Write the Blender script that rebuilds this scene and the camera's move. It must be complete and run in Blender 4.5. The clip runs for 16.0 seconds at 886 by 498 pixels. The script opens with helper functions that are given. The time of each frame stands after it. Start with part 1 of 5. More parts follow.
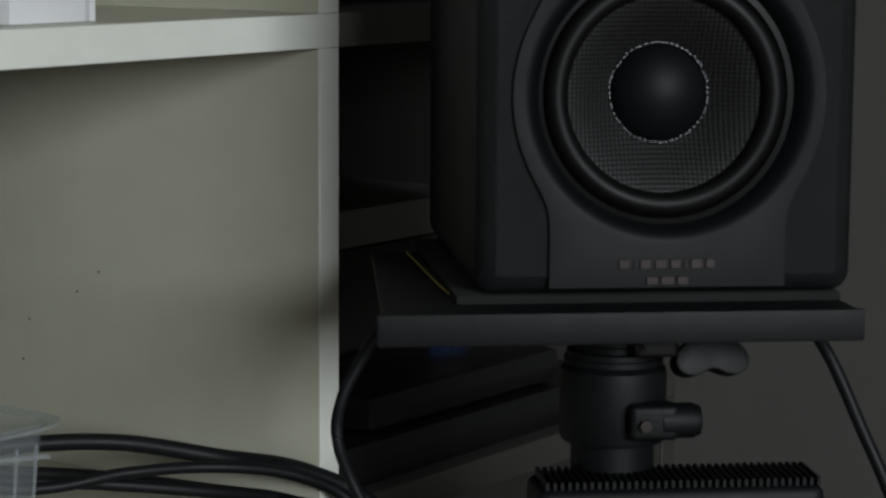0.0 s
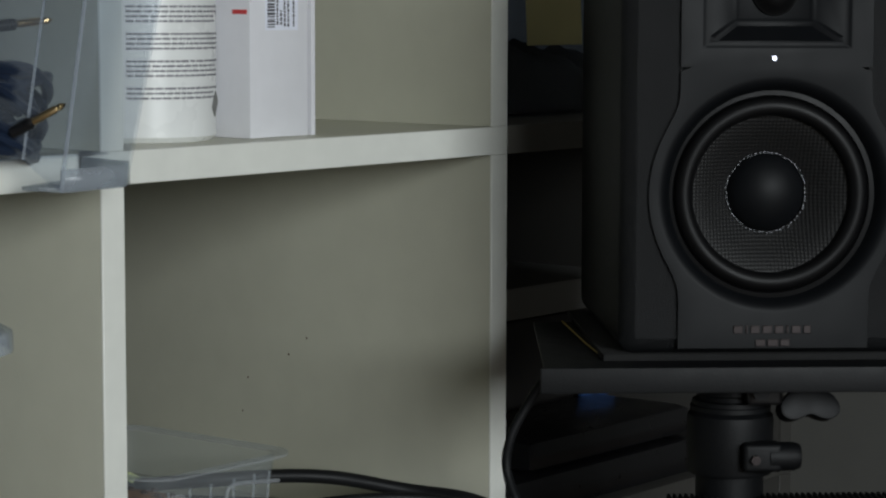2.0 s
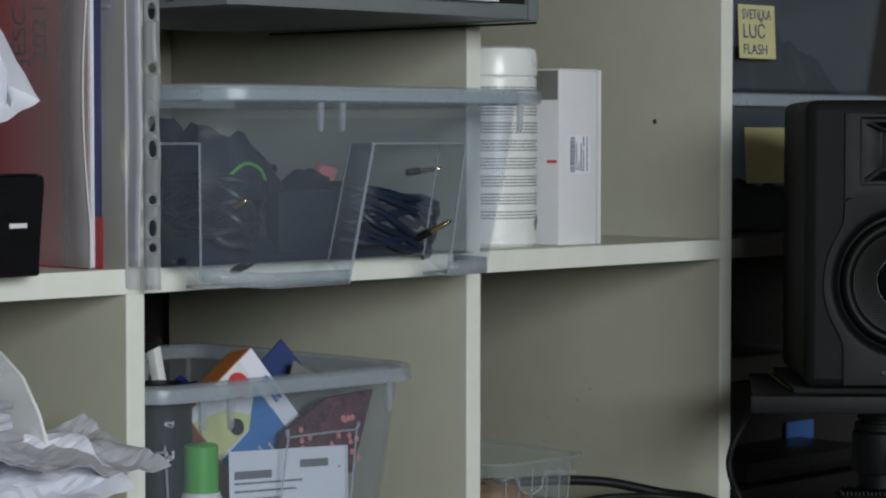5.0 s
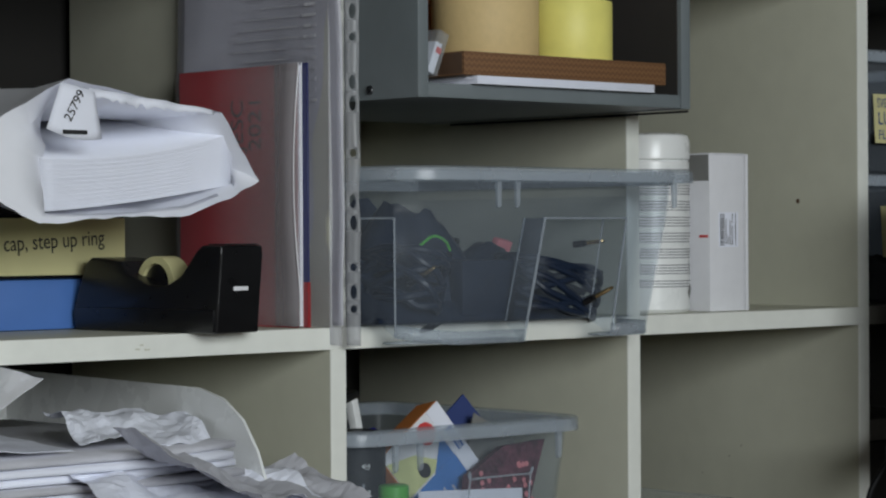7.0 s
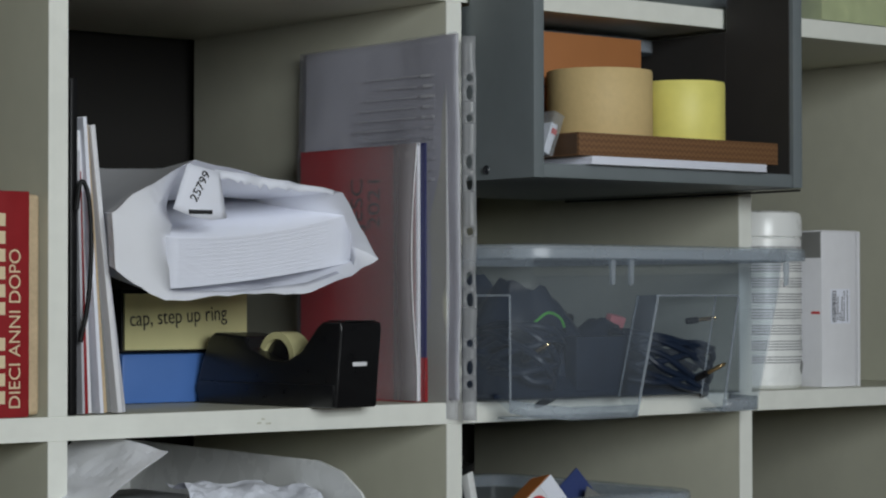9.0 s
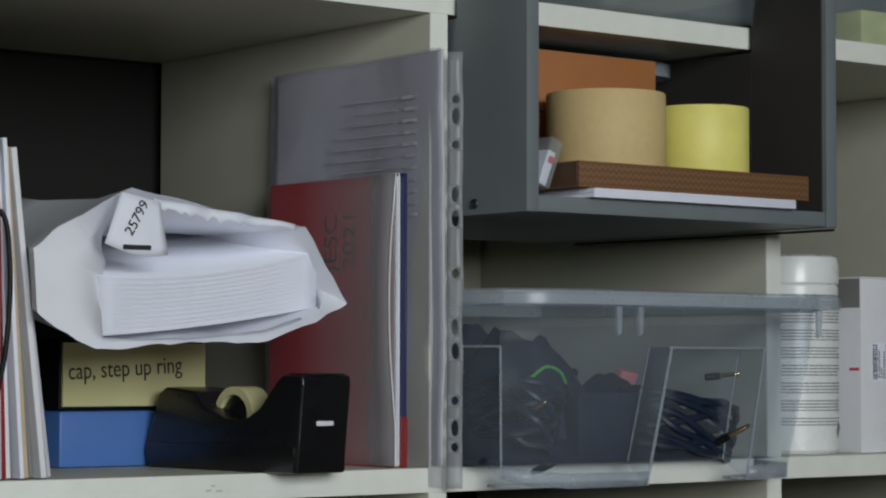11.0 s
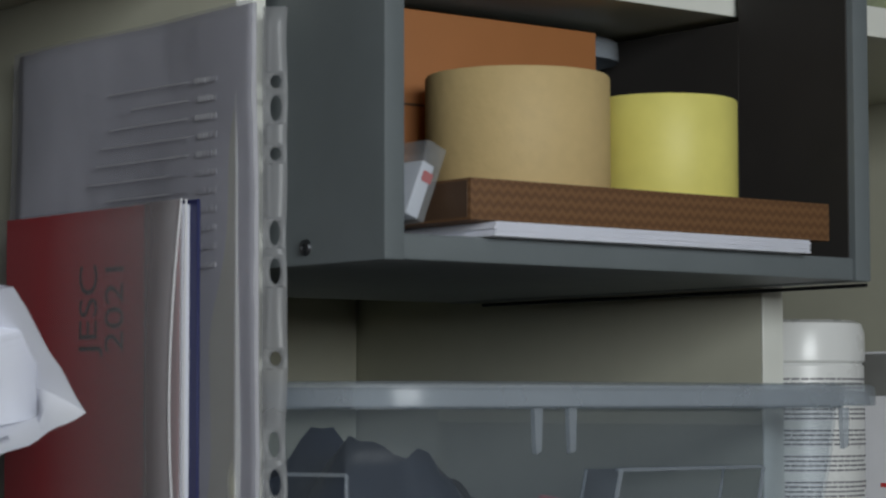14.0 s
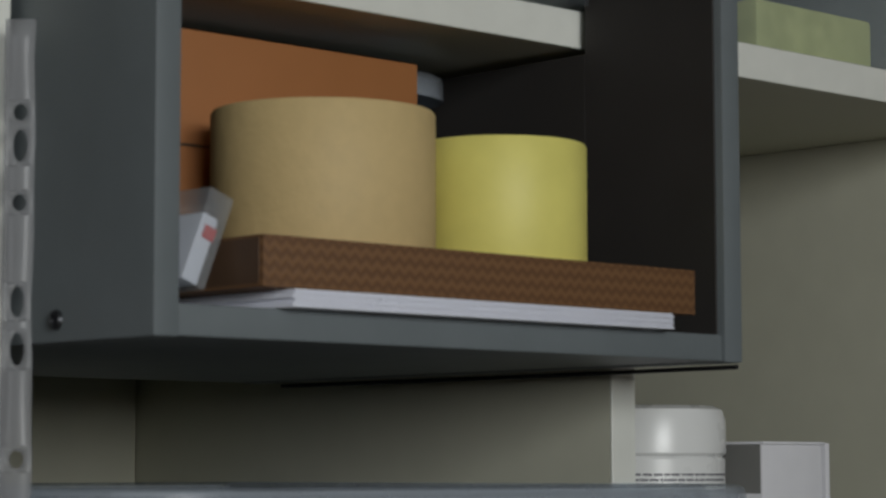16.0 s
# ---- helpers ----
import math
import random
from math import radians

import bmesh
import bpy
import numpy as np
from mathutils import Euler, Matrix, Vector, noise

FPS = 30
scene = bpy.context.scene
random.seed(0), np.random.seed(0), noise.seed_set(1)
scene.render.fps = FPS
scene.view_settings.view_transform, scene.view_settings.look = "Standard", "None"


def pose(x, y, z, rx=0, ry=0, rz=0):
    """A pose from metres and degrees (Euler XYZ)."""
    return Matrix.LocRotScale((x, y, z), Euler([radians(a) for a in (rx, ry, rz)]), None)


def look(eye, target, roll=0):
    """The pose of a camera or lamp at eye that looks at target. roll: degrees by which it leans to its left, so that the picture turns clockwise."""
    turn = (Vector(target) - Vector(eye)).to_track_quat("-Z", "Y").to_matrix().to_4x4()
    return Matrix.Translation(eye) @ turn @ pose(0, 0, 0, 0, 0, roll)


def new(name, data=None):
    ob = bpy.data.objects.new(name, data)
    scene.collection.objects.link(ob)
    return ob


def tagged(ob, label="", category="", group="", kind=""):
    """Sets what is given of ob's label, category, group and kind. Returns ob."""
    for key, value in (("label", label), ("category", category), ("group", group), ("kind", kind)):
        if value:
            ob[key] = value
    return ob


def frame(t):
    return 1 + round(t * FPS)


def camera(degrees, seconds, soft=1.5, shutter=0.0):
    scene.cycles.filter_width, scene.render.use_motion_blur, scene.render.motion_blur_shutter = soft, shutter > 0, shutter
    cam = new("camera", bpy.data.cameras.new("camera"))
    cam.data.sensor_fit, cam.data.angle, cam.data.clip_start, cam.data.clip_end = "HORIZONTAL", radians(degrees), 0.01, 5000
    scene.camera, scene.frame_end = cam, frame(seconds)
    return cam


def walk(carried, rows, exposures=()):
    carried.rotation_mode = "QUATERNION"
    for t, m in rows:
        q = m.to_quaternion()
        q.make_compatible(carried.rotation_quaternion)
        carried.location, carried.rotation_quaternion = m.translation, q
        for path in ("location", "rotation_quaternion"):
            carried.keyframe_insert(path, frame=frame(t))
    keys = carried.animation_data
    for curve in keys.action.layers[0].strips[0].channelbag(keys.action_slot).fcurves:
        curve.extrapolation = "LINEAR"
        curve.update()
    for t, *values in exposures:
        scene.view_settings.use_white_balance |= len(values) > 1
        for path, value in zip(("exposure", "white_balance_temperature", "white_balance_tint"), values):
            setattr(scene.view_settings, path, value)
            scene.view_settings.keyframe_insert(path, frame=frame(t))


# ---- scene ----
cam = camera(21.15, 16.0, soft=2.1)
cam.data.dof.use_dof, cam.data.dof.focus_distance, cam.data.dof.aperture_fstop = True, 1.62, 36.0
PATH = [
    (0, (-0.2665, -0.7327, 1.0520), (0.9517, 0.1169, 0.8419), 0.35),
    (0.5, (-0.3056, -0.7698, 1.0582), (0.8911, 0.1140, 0.8664), 0.21),
    (1, (-0.3657, -0.8052, 1.0639), (0.8221, 0.0943, 0.8902), 0.17),
    (1.5, (-0.4263, -0.8375, 1.0696), (0.7575, 0.0696, 0.9084), 0.19),
    (2, (-0.4849, -0.8816, 1.0779), (0.6842, 0.0454, 0.9228), 0.13),
    (2.5, (-0.5321, -0.9204, 1.0818), (0.6211, 0.0274, 0.9342), 0.04),
    (3, (-0.5921, -0.9687, 1.0880), (0.5459, -0.0016, 0.9479), 0.04),
    (3.5, (-0.6913, -1.0374, 1.0940), (0.4379, -0.0583, 0.9665), 0.14),
    (4, (-0.7958, -1.1087, 1.0966), (0.3188, -0.1108, 0.9875), 0.25),
    (4.5, (-0.9264, -1.2172, 1.0944), (0.1700, -0.1972, 1.0071), 0.17),
    (5, (-1.0087, -1.2974, 1.0939), (0.0637, -0.2510, 1.0225), 0.03),
    (5.2, (-1.0304, -1.3202, 1.0921), (0.0318, -0.2632, 1.0263), -0.04),
    (7.3, (-1.1934, -1.4757, 1.0734), (-0.2012, -0.3507, 1.0724), -0.19),
    (7.5, (-1.1997, -1.4830, 1.0764), (-0.2141, -0.3522, 1.0786), -0.03),
    (8, (-1.2051, -1.4804, 1.0784), (-0.2313, -0.3396, 1.0912), 0.04),
    (8.5, (-1.2070, -1.4783, 1.0818), (-0.2440, -0.3285, 1.1044), -0.04),
    (9, (-1.2066, -1.4864, 1.0849), (-0.2595, -0.3237, 1.1171), -0.07),
    (9.2, (-1.2067, -1.4838, 1.0823), (-0.2629, -0.3186, 1.1210), -0.19),
    (11.3, (-0.9735, -1.3027, 1.0761), (-0.0581, -0.1167, 1.1500), 0.16),
    (11.5, (-0.9445, -1.2734, 1.0782), (-0.0287, -0.0877, 1.1523), 0.11),
    (12, (-0.8749, -1.1949, 1.0885), (0.0450, -0.0123, 1.1607), 0.12),
    (12.5, (-0.7844, -1.0990, 1.1019), (0.1332, 0.0858, 1.1688), 0.08),
    (13, (-0.7040, -1.0133, 1.1117), (0.2177, 0.1683, 1.1771), 0.07),
    (13.5, (-0.6437, -0.9520, 1.1159), (0.2821, 0.2256, 1.1938), 0.05),
    (14, (-0.5851, -0.8900, 1.1191), (0.3503, 0.2784, 1.2178), -0.10),
    (14.5, (-0.5466, -0.8404, 1.1227), (0.4077, 0.3109, 1.2406), -0.11),
    (15, (-0.5108, -0.7995, 1.1241), (0.4620, 0.3340, 1.2617), -0.23),
    (15.5, (-0.4812, -0.7652, 1.1300), (0.5142, 0.3478, 1.2721), -0.18),
    (16, (-0.4514, -0.7361, 1.1360), (0.5729, 0.3508, 1.2753), -0.09),
]
walk(cam, [(t, look(eye, target, roll)) for t, eye, target, roll in PATH],
     exposures=[(0.0, 0.12, 6500, 10), (3.0, 0.08, 6500, 10), (5.0, 0.0, 6500, 10), (9.0, -0.18, 6500, 10), (12.5, -0.20, 6500, 10), (14.5, -0.34, 6600, 11), (16.0, -0.48, 6750, 12)])

# ---------------- world and light ----------------
world = bpy.data.worlds.new("sky")
scene.world = world
world.use_nodes = True
wn = world.node_tree.nodes
sky = wn.new("ShaderNodeTexSky")
sky.sky_type, sky.sun_disc = "NISHITA", False
sky.sun_elevation, sky.sun_rotation = radians(35), radians(200)
wn["Background"].inputs["Strength"].default_value = 0.08
world.node_tree.links.new(sky.outputs["Color"], wn["Background"].inputs["Color"])


def window_light(name, loc, target, sx, sy, power, color):
    data = bpy.data.lights.new(name, "AREA")
    data.shape, data.size, data.size_y, data.energy, data.color = "RECTANGLE", sx, sy, power, color
    ob = new(name, data)
    ob.matrix_world = look(loc, target)
    return ob


# daylight of the window behind the camera
window_light("window_daylight", (-1.12, -3.12, 1.64), (0.1, 0.0, 1.00), 1.35, 0.85, 73.0, (0.915, 0.975, 1.0))


# ---------------- materials ----------------
def mat(name, color, rough=0.5, metal=0.0, var=0.08, scale=30.0, bump=0.0, bscale=400.0, dirt=0.0, spec=0.5, coat=0.0, sheen=0.0):
    m = bpy.data.materials.new(name)
    m.use_nodes = True
    nt = m.node_tree
    b = nt.nodes["Principled BSDF"]
    b.inputs["Roughness"].default_value, b.inputs["Metallic"].default_value = rough, metal
    b.inputs["Specular IOR Level"].default_value = spec
    b.inputs["Coat Weight"].default_value = coat
    b.inputs["Sheen Weight"].default_value = sheen
    tc = nt.nodes.new("ShaderNodeTexCoord")
    n1 = nt.nodes.new("ShaderNodeTexNoise")
    n1.inputs["Scale"].default_value, n1.inputs["Detail"].default_value = scale, 6
    n2 = nt.nodes.new("ShaderNodeTexNoise")
    n2.inputs["Scale"].default_value, n2.inputs["Detail"].default_value = scale * 0.14, 3
    nt.links.new(tc.outputs["Object"], n1.inputs["Vector"])
    nt.links.new(tc.outputs["Object"], n2.inputs["Vector"])
    add = nt.nodes.new("ShaderNodeMath")
    add.operation = "ADD"
    nt.links.new(n1.outputs["Fac"], add.inputs[0])
    nt.links.new(n2.outputs["Fac"], add.inputs[1])
    ramp = nt.nodes.new("ShaderNodeValToRGB")
    ramp.color_ramp.elements[0].position, ramp.color_ramp.elements[1].position = 0.35, 0.65
    lo = [max(0.0, c * (1 - var - dirt)) for c in color]
    hi = [min(1.0, c * (1 + var)) for c in color]
    ramp.color_ramp.elements[0].color, ramp.color_ramp.elements[1].color = (*lo, 1), (*hi, 1)
    half = nt.nodes.new("ShaderNodeMath")
    half.operation = "MULTIPLY"
    half.inputs[1].default_value = 0.5
    nt.links.new(add.outputs[0], half.inputs[0])
    nt.links.new(half.outputs[0], ramp.inputs["Fac"])
    nt.links.new(ramp.outputs["Color"], b.inputs["Base Color"])
    mr = nt.nodes.new("ShaderNodeMapRange")
    mr.inputs["To Min"].default_value, mr.inputs["To Max"].default_value = max(0.02, rough - 0.08), min(1.0, rough + 0.08)
    nt.links.new(n1.outputs["Fac"], mr.inputs["Value"])
    nt.links.new(mr.outputs["Result"], b.inputs["Roughness"])
    if bump:
        n3 = nt.nodes.new("ShaderNodeTexNoise")
        n3.inputs["Scale"].default_value, n3.inputs["Detail"].default_value = bscale, 4
        nt.links.new(tc.outputs["Object"], n3.inputs["Vector"])
        bp = nt.nodes.new("ShaderNodeBump")
        bp.inputs["Strength"].default_value, bp.inputs["Distance"].default_value = bump, 0.001
        nt.links.new(n3.outputs["Fac"], bp.inputs["Height"])
        nt.links.new(bp.outputs["Normal"], b.inputs["Normal"])
    return m


def clear_mat(name, tint, haze, cloudy, rough=0.18):
    """Thin clear or milky plastic: light passes straight through, with some cloudy scatter and gloss."""
    m = bpy.data.materials.new(name)
    m.use_nodes = True
    nt = m.node_tree
    b = nt.nodes["Principled BSDF"]
    b.inputs["Base Color"].default_value, b.inputs["Roughness"].default_value = (*cloudy, 1), rough
    tr = nt.nodes.new("ShaderNodeBsdfTransparent")
    tr.inputs["Color"].default_value = (*tint, 1)
    mix = nt.nodes.new("ShaderNodeMixShader")
    tc = nt.nodes.new("ShaderNodeTexCoord")
    n = nt.nodes.new("ShaderNodeTexNoise")
    n.inputs["Scale"].default_value, n.inputs["Detail"].default_value = 14, 5
    mr = nt.nodes.new("ShaderNodeMapRange")
    mr.inputs["To Min"].default_value, mr.inputs["To Max"].default_value = haze * 0.8, min(1.0, haze * 1.2)
    nt.links.new(tc.outputs["Object"], n.inputs["Vector"])
    nt.links.new(n.outputs["Fac"], mr.inputs["Value"])
    nt.links.new(mr.outputs["Result"], mix.inputs["Fac"])
    nt.links.new(tr.outputs[0], mix.inputs[1])
    nt.links.new(b.outputs[0], mix.inputs[2])
    nt.links.new(mix.outputs[0], nt.nodes["Material Output"].inputs["Surface"])
    return m


def wave_mat(name, a, b_, scale, rough, metal=0.0, kind="weave", bump=0.6):
    """Woven or chevron surface from two crossed wave patterns."""
    m = bpy.data.materials.new(name)
    m.use_nodes = True
    nt = m.node_tree
    b = nt.nodes["Principled BSDF"]
    b.inputs["Roughness"].default_value, b.inputs["Metallic"].default_value = rough, metal
    tc = nt.nodes.new("ShaderNodeTexCoord")
    sep = nt.nodes.new("ShaderNodeSeparateXYZ")
    nt.links.new(tc.outputs["Object"], sep.inputs[0])

    def math_node(op, v1, v2):
        q = nt.nodes.new("ShaderNodeMath")
        q.operation = op
        for k, v in enumerate((v1, v2)):
            if isinstance(v, (int, float)):
                q.inputs[k].default_value = v
            elif v is not None:
                nt.links.new(v, q.inputs[k])
        return q.outputs[0]

    sx, sz = math_node("MULTIPLY", sep.outputs[0], scale), math_node("MULTIPLY", sep.outputs[2], scale)
    if kind == "weave":
        h = math_node("MULTIPLY", math_node("SINE", math_node("ADD", sx, sz), None), math_node("SINE", math_node("SUBTRACT", sx, sz), None))
    else:
        h = math_node("SINE", math_node("ADD", math_node("MULTIPLY", sz, 1.6), math_node("MULTIPLY", math_node("PINGPONG", sx, 2.2), 1.3)), None)
    mr = nt.nodes.new("ShaderNodeMapRange")
    mr.inputs["From Min"].default_value = -1
    nt.links.new(h, mr.inputs["Value"])
    ramp = nt.nodes.new("ShaderNodeValToRGB")
    ramp.color_ramp.elements[0].position, ramp.color_ramp.elements[1].position = 0.25, 0.75
    ramp.color_ramp.elements[0].color, ramp.color_ramp.elements[1].color = (*a, 1), (*b_, 1)
    nt.links.new(mr.outputs["Result"], ramp.inputs["Fac"])
    nt.links.new(ramp.outputs["Color"], b.inputs["Base Color"])
    bp = nt.nodes.new("ShaderNodeBump")
    bp.inputs["Strength"].default_value, bp.inputs["Distance"].default_value = bump, 0.0006
    nt.links.new(mr.outputs["Result"], bp.inputs["Height"])
    nt.links.new(bp.outputs["Normal"], b.inputs["Normal"])
    return m


# same white as the edges, darkened for shade on the inner faces
LAM = mat("laminate_white_shaded", (0.55, 0.545, 0.445), 0.42, var=0.03, scale=40, dirt=0.02, bump=0.05, bscale=900)
EDGE = mat("edge_banding_white", (0.80, 0.81, 0.75), 0.4, var=0.03, scale=60, dirt=0.03)
# near-black that stands for the unlit room behind the open shelves
GLOOMBACK = mat("gloom_back", (0.009, 0.008, 0.007), 0.9, var=0.3, scale=9)
PLASTER = mat("plaster_wall", (0.22, 0.217, 0.20), 0.85, var=0.05, scale=12, bump=0.2, bscale=150)
FLOORM = mat("floor_wood", (0.13, 0.095, 0.065), 0.5, var=0.25, scale=14)
VINYL = mat("black_vinyl", (0.0050, 0.0055, 0.0062), 0.5, spec=0.28, var=0.2, scale=300, bump=0.8, bscale=1500)
SATIN = mat("satin_charcoal", (0.0034, 0.0040, 0.0050), 0.50, spec=0.16, var=0.08, scale=40)
RUBBER = mat("black_rubber", (0.0030, 0.0030, 0.0034), 0.46, spec=0.18, var=0.1, scale=60)
DEEP = mat("deep_black", (0.008, 0.008, 0.009), 0.6, var=0.1, scale=60)
CONE = wave_mat("woven_cone", (0.0012, 0.0012, 0.0015), (0.0050, 0.0049, 0.0050), 1550, 0.60, bump=0.5)
SILVER = mat("silver_trim", (0.13, 0.135, 0.145), 0.35, metal=1.0, var=0.3, scale=500)
CHROME = mat("dark_chrome", (0.045, 0.036, 0.036), 0.3, metal=0.5, var=0.1)
STEEL = mat("black_steel", (0.0036, 0.0040, 0.0048), 0.55, spec=0.25, var=0.15, scale=80, bump=0.15, bscale=700)
FOAM = mat("black_foam", (0.008, 0.008, 0.008), 0.95, var=0.3, scale=300, bump=0.6, bscale=900)
YELLOWEDGE = mat("yellow_foam_edge", (0.45, 0.34, 0.10), 0.8)
BLACKP = mat("black_plastic", (0.007, 0.007, 0.008), 0.30, var=0.2, scale=90, bump=0.05)
GREYMETAL = mat("grey_lacquer", (0.155, 0.178, 0.188), 0.5, var=0.05, scale=60, bump=0.12, bscale=600)
KRAFT = mat("tan_masking_tape", (0.62, 0.46, 0.22), 0.65, var=0.05, scale=160, bump=0.25, bscale=260)
YTAPE = mat("yellow_tape", (0.80, 0.73, 0.20), 0.5, var=0.06, scale=60, bump=0.12, bscale=200)
CORE = mat("cardboard_core", (0.30, 0.22, 0.14), 0.8)
CHEVRON = wave_mat("brown_chevron_card", (0.135, 0.064, 0.027), (0.190, 0.094, 0.040), 820, 0.6, kind="chevron", bump=0.25)
BROWN = mat("brown_card", (0.10, 0.055, 0.030), 0.6, var=0.12, scale=80)
ORANGE = mat("orange_card", (0.38, 0.15, 0.05), 0.6, var=0.05, scale=40)
PAPER = mat("white_paper", (0.79, 0.81, 0.90), 0.7, var=0.02, scale=60, bump=0.1, bscale=120)
PAPER2 = mat("printed_paper", (0.50, 0.50, 0.54), 0.7, var=0.06, scale=90)
WRAP = mat("glossy_wrapper_paper", (0.81, 0.82, 0.87), 0.38, var=0.03, scale=30, bump=0.25, bscale=60)
INK = mat("black_ink", (0.015, 0.015, 0.017), 0.6)
GREYINK = mat("grey_ink", (0.20, 0.20, 0.22), 0.7)
BLUEINK = mat("blue_ink", (0.03, 0.06, 0.20), 0.7)
WHITEP = mat("white_plastic", (0.80, 0.81, 0.80), 0.28, var=0.02, scale=40)
WHITEC = mat("white_card", (0.74, 0.74, 0.77), 0.55, var=0.03, scale=80)
GREYC = mat("grey_card", (0.20, 0.20, 0.19), 0.6)
REDB = mat("red_cover", (0.56, 0.030, 0.042), 0.4, var=0.08, scale=20)
REDINK = mat("red_ink", (0.60, 0.05, 0.05), 0.5)
REDDARK = mat("dark_red_ink", (0.05, 0.006, 0.010), 0.5)
NAVY = mat("navy_cover", (0.025, 0.030, 0.11), 0.5, var=0.1)
PAGES = mat("aged_pages", (0.55, 0.42, 0.27), 0.8, var=0.12, scale=300)
SPINE = mat("deep_red_spine", (0.28, 0.018, 0.022), 0.4, var=0.1, scale=60)
CREAM = mat("cream_print", (0.70, 0.58, 0.38), 0.6)
NOTE = mat("yellow_note", (0.62, 0.58, 0.30), 0.75, var=0.05, scale=40)
BLUEP = mat("blue_plastic", (0.07, 0.17, 0.46), 0.4, var=0.06)
BLUEC = mat("blue_card", (0.06, 0.20, 0.52), 0.45, var=0.08, scale=60)
DBLUE = mat("dark_blue_card", (0.03, 0.05, 0.17), 0.5)
CYAN = mat("violet_blue_foil", (0.03, 0.03, 0.22), 0.35, var=0.5, scale=120)
YELC = mat("pale_yellow_card", (0.62, 0.64, 0.30), 0.5, var=0.15, scale=90)
ORANGEP = mat("orange_box_card", (0.70, 0.24, 0.06), 0.5, var=0.05)
GREENP = mat("green_plastic", (0.10, 0.45, 0.06), 0.4, var=0.05)
FLORAL = mat("floral_cloth", (0.10, 0.03, 0.045), 0.85, var=0.9, scale=420)
PINK = mat("pink_plastic", (0.65, 0.22, 0.24), 0.5)
BRASS = mat("brass_plug", (0.70, 0.52, 0.28), 0.25, metal=1.0, var=0.1)
CABLE = mat("black_cable", (0.006, 0.0065, 0.0075), 0.5, spec=0.25, var=0.15, scale=60)
NAVYCABLE = mat("navy_cable", (0.010, 0.018, 0.038), 0.4, var=0.2, scale=50)
COOKIE = mat("cookie", (0.34, 0.16, 0.06), 0.85, var=0.35, scale=160, bump=1.0, bscale=260)
CHOC = mat("chocolate", (0.04, 0.018, 0.010), 0.5)
MILKY = clear_mat("milky_plastic", (0.93, 0.945, 0.96), 0.058, (0.58, 0.65, 0.74), 0.24)
MILKYRIM = clear_mat("milky_plastic_rim", (0.86, 0.89, 0.91), 0.34, (0.55, 0.60, 0.66), 0.22)
CLEAR = clear_mat("clear_plastic", (0.93, 0.95, 0.96), 0.06, (0.75, 0.78, 0.80), 0.06)
CLEARE = clear_mat("clear_plastic_edge", (0.88, 0.90, 0.91), 0.20, (0.72, 0.75, 0.78), 0.08)
FILM = clear_mat("punched_pocket_film", (0.93, 0.93, 0.95), 0.16, (0.60, 0.60, 0.64), 0.30)
FILMS = clear_mat("pocket_strip_film", (0.90, 0.90, 0.92), 0.38, (0.48, 0.49, 0.50), 0.30)
SLEEVE = clear_mat("cloudy_sleeve_film", (0.95, 0.94, 0.95), 0.30, (0.50, 0.48, 0.50), 0.35)
# the sleeve clouds over where it stands off the cover, towards its open edge and foot
nt = SLEEVE.node_tree
sep = nt.nodes.new("ShaderNodeSeparateXYZ")
nt.links.new([n for n in nt.nodes if n.type == "TEX_COORD"][0].outputs["Object"], sep.inputs[0])
fade = nt.nodes.new("ShaderNodeMapRange")
for key, v in (("From Min", 0.0), ("From Max", 0.11), ("To Min", 0.42), ("To Max", 0.06)):
    fade.inputs[key].default_value = v
nt.links.new(sep.outputs[1], fade.inputs["Value"])
nt.links.new(fade.outputs["Result"], [n for n in nt.nodes if n.type == "MIX_SHADER"][0].inputs["Fac"])
FAINT = mat("faint_print", (0.43, 0.43, 0.465), 0.7)
# dark brown; inside the grey box it also carries the shade
DARKBROWN = mat("dark_brown_flat", (0.030, 0.027, 0.025), 0.7, var=0.12, scale=30)
# right-bay laminate, two tones with the loudspeaker's shade mixed into the colour
DEEPSHADE = mat("laminate_deep_shade", (0.050, 0.048, 0.044), 0.5, var=0.04, scale=40)
BAYSHADE = mat("laminate_bay_shade", (0.13, 0.125, 0.108), 0.5, var=0.06, scale=40, dirt=0.05)
LED = bpy.data.materials.new("led_light")
LED.use_nodes = True
LED.node_tree.nodes["Principled BSDF"].inputs["Emission Color"].default_value = (0.75, 0.80, 1.0, 1)
LED.node_tree.nodes["Principled BSDF"].inputs["Emission Strength"].default_value = 3.0


# ---------------- mesh helpers ----------------
def box(bm, x0, x1, y0, y1, z0, z1, m=None):
    v = [bm.verts.new((x, y, z)) for x in (x0, x1) for y in (y0, y1) for z in (z0, z1)]
    if m is not None:
        for q in v:
            q.co = m @ q.co
    for f in ((0, 1, 3, 2), (4, 6, 7, 5), (0, 4, 5, 1), (2, 3, 7, 6), (0, 2, 6, 4), (1, 5, 7, 3)):
        bm.faces.new([v[k] for k in f])
    return bm


def bevelled(bm, width=0.0008, segs=2):
    bmesh.ops.bevel(bm, geom=list(bm.edges), offset=width, segments=segs, profile=0.6, affect="EDGES")
    return bm


def bbox(x0, x1, y0, y1, z0, z1, width=0.0008, segs=2):
    return bevelled(box(bmesh.new(), x0, x1, y0, y1, z0, z1), width, segs)


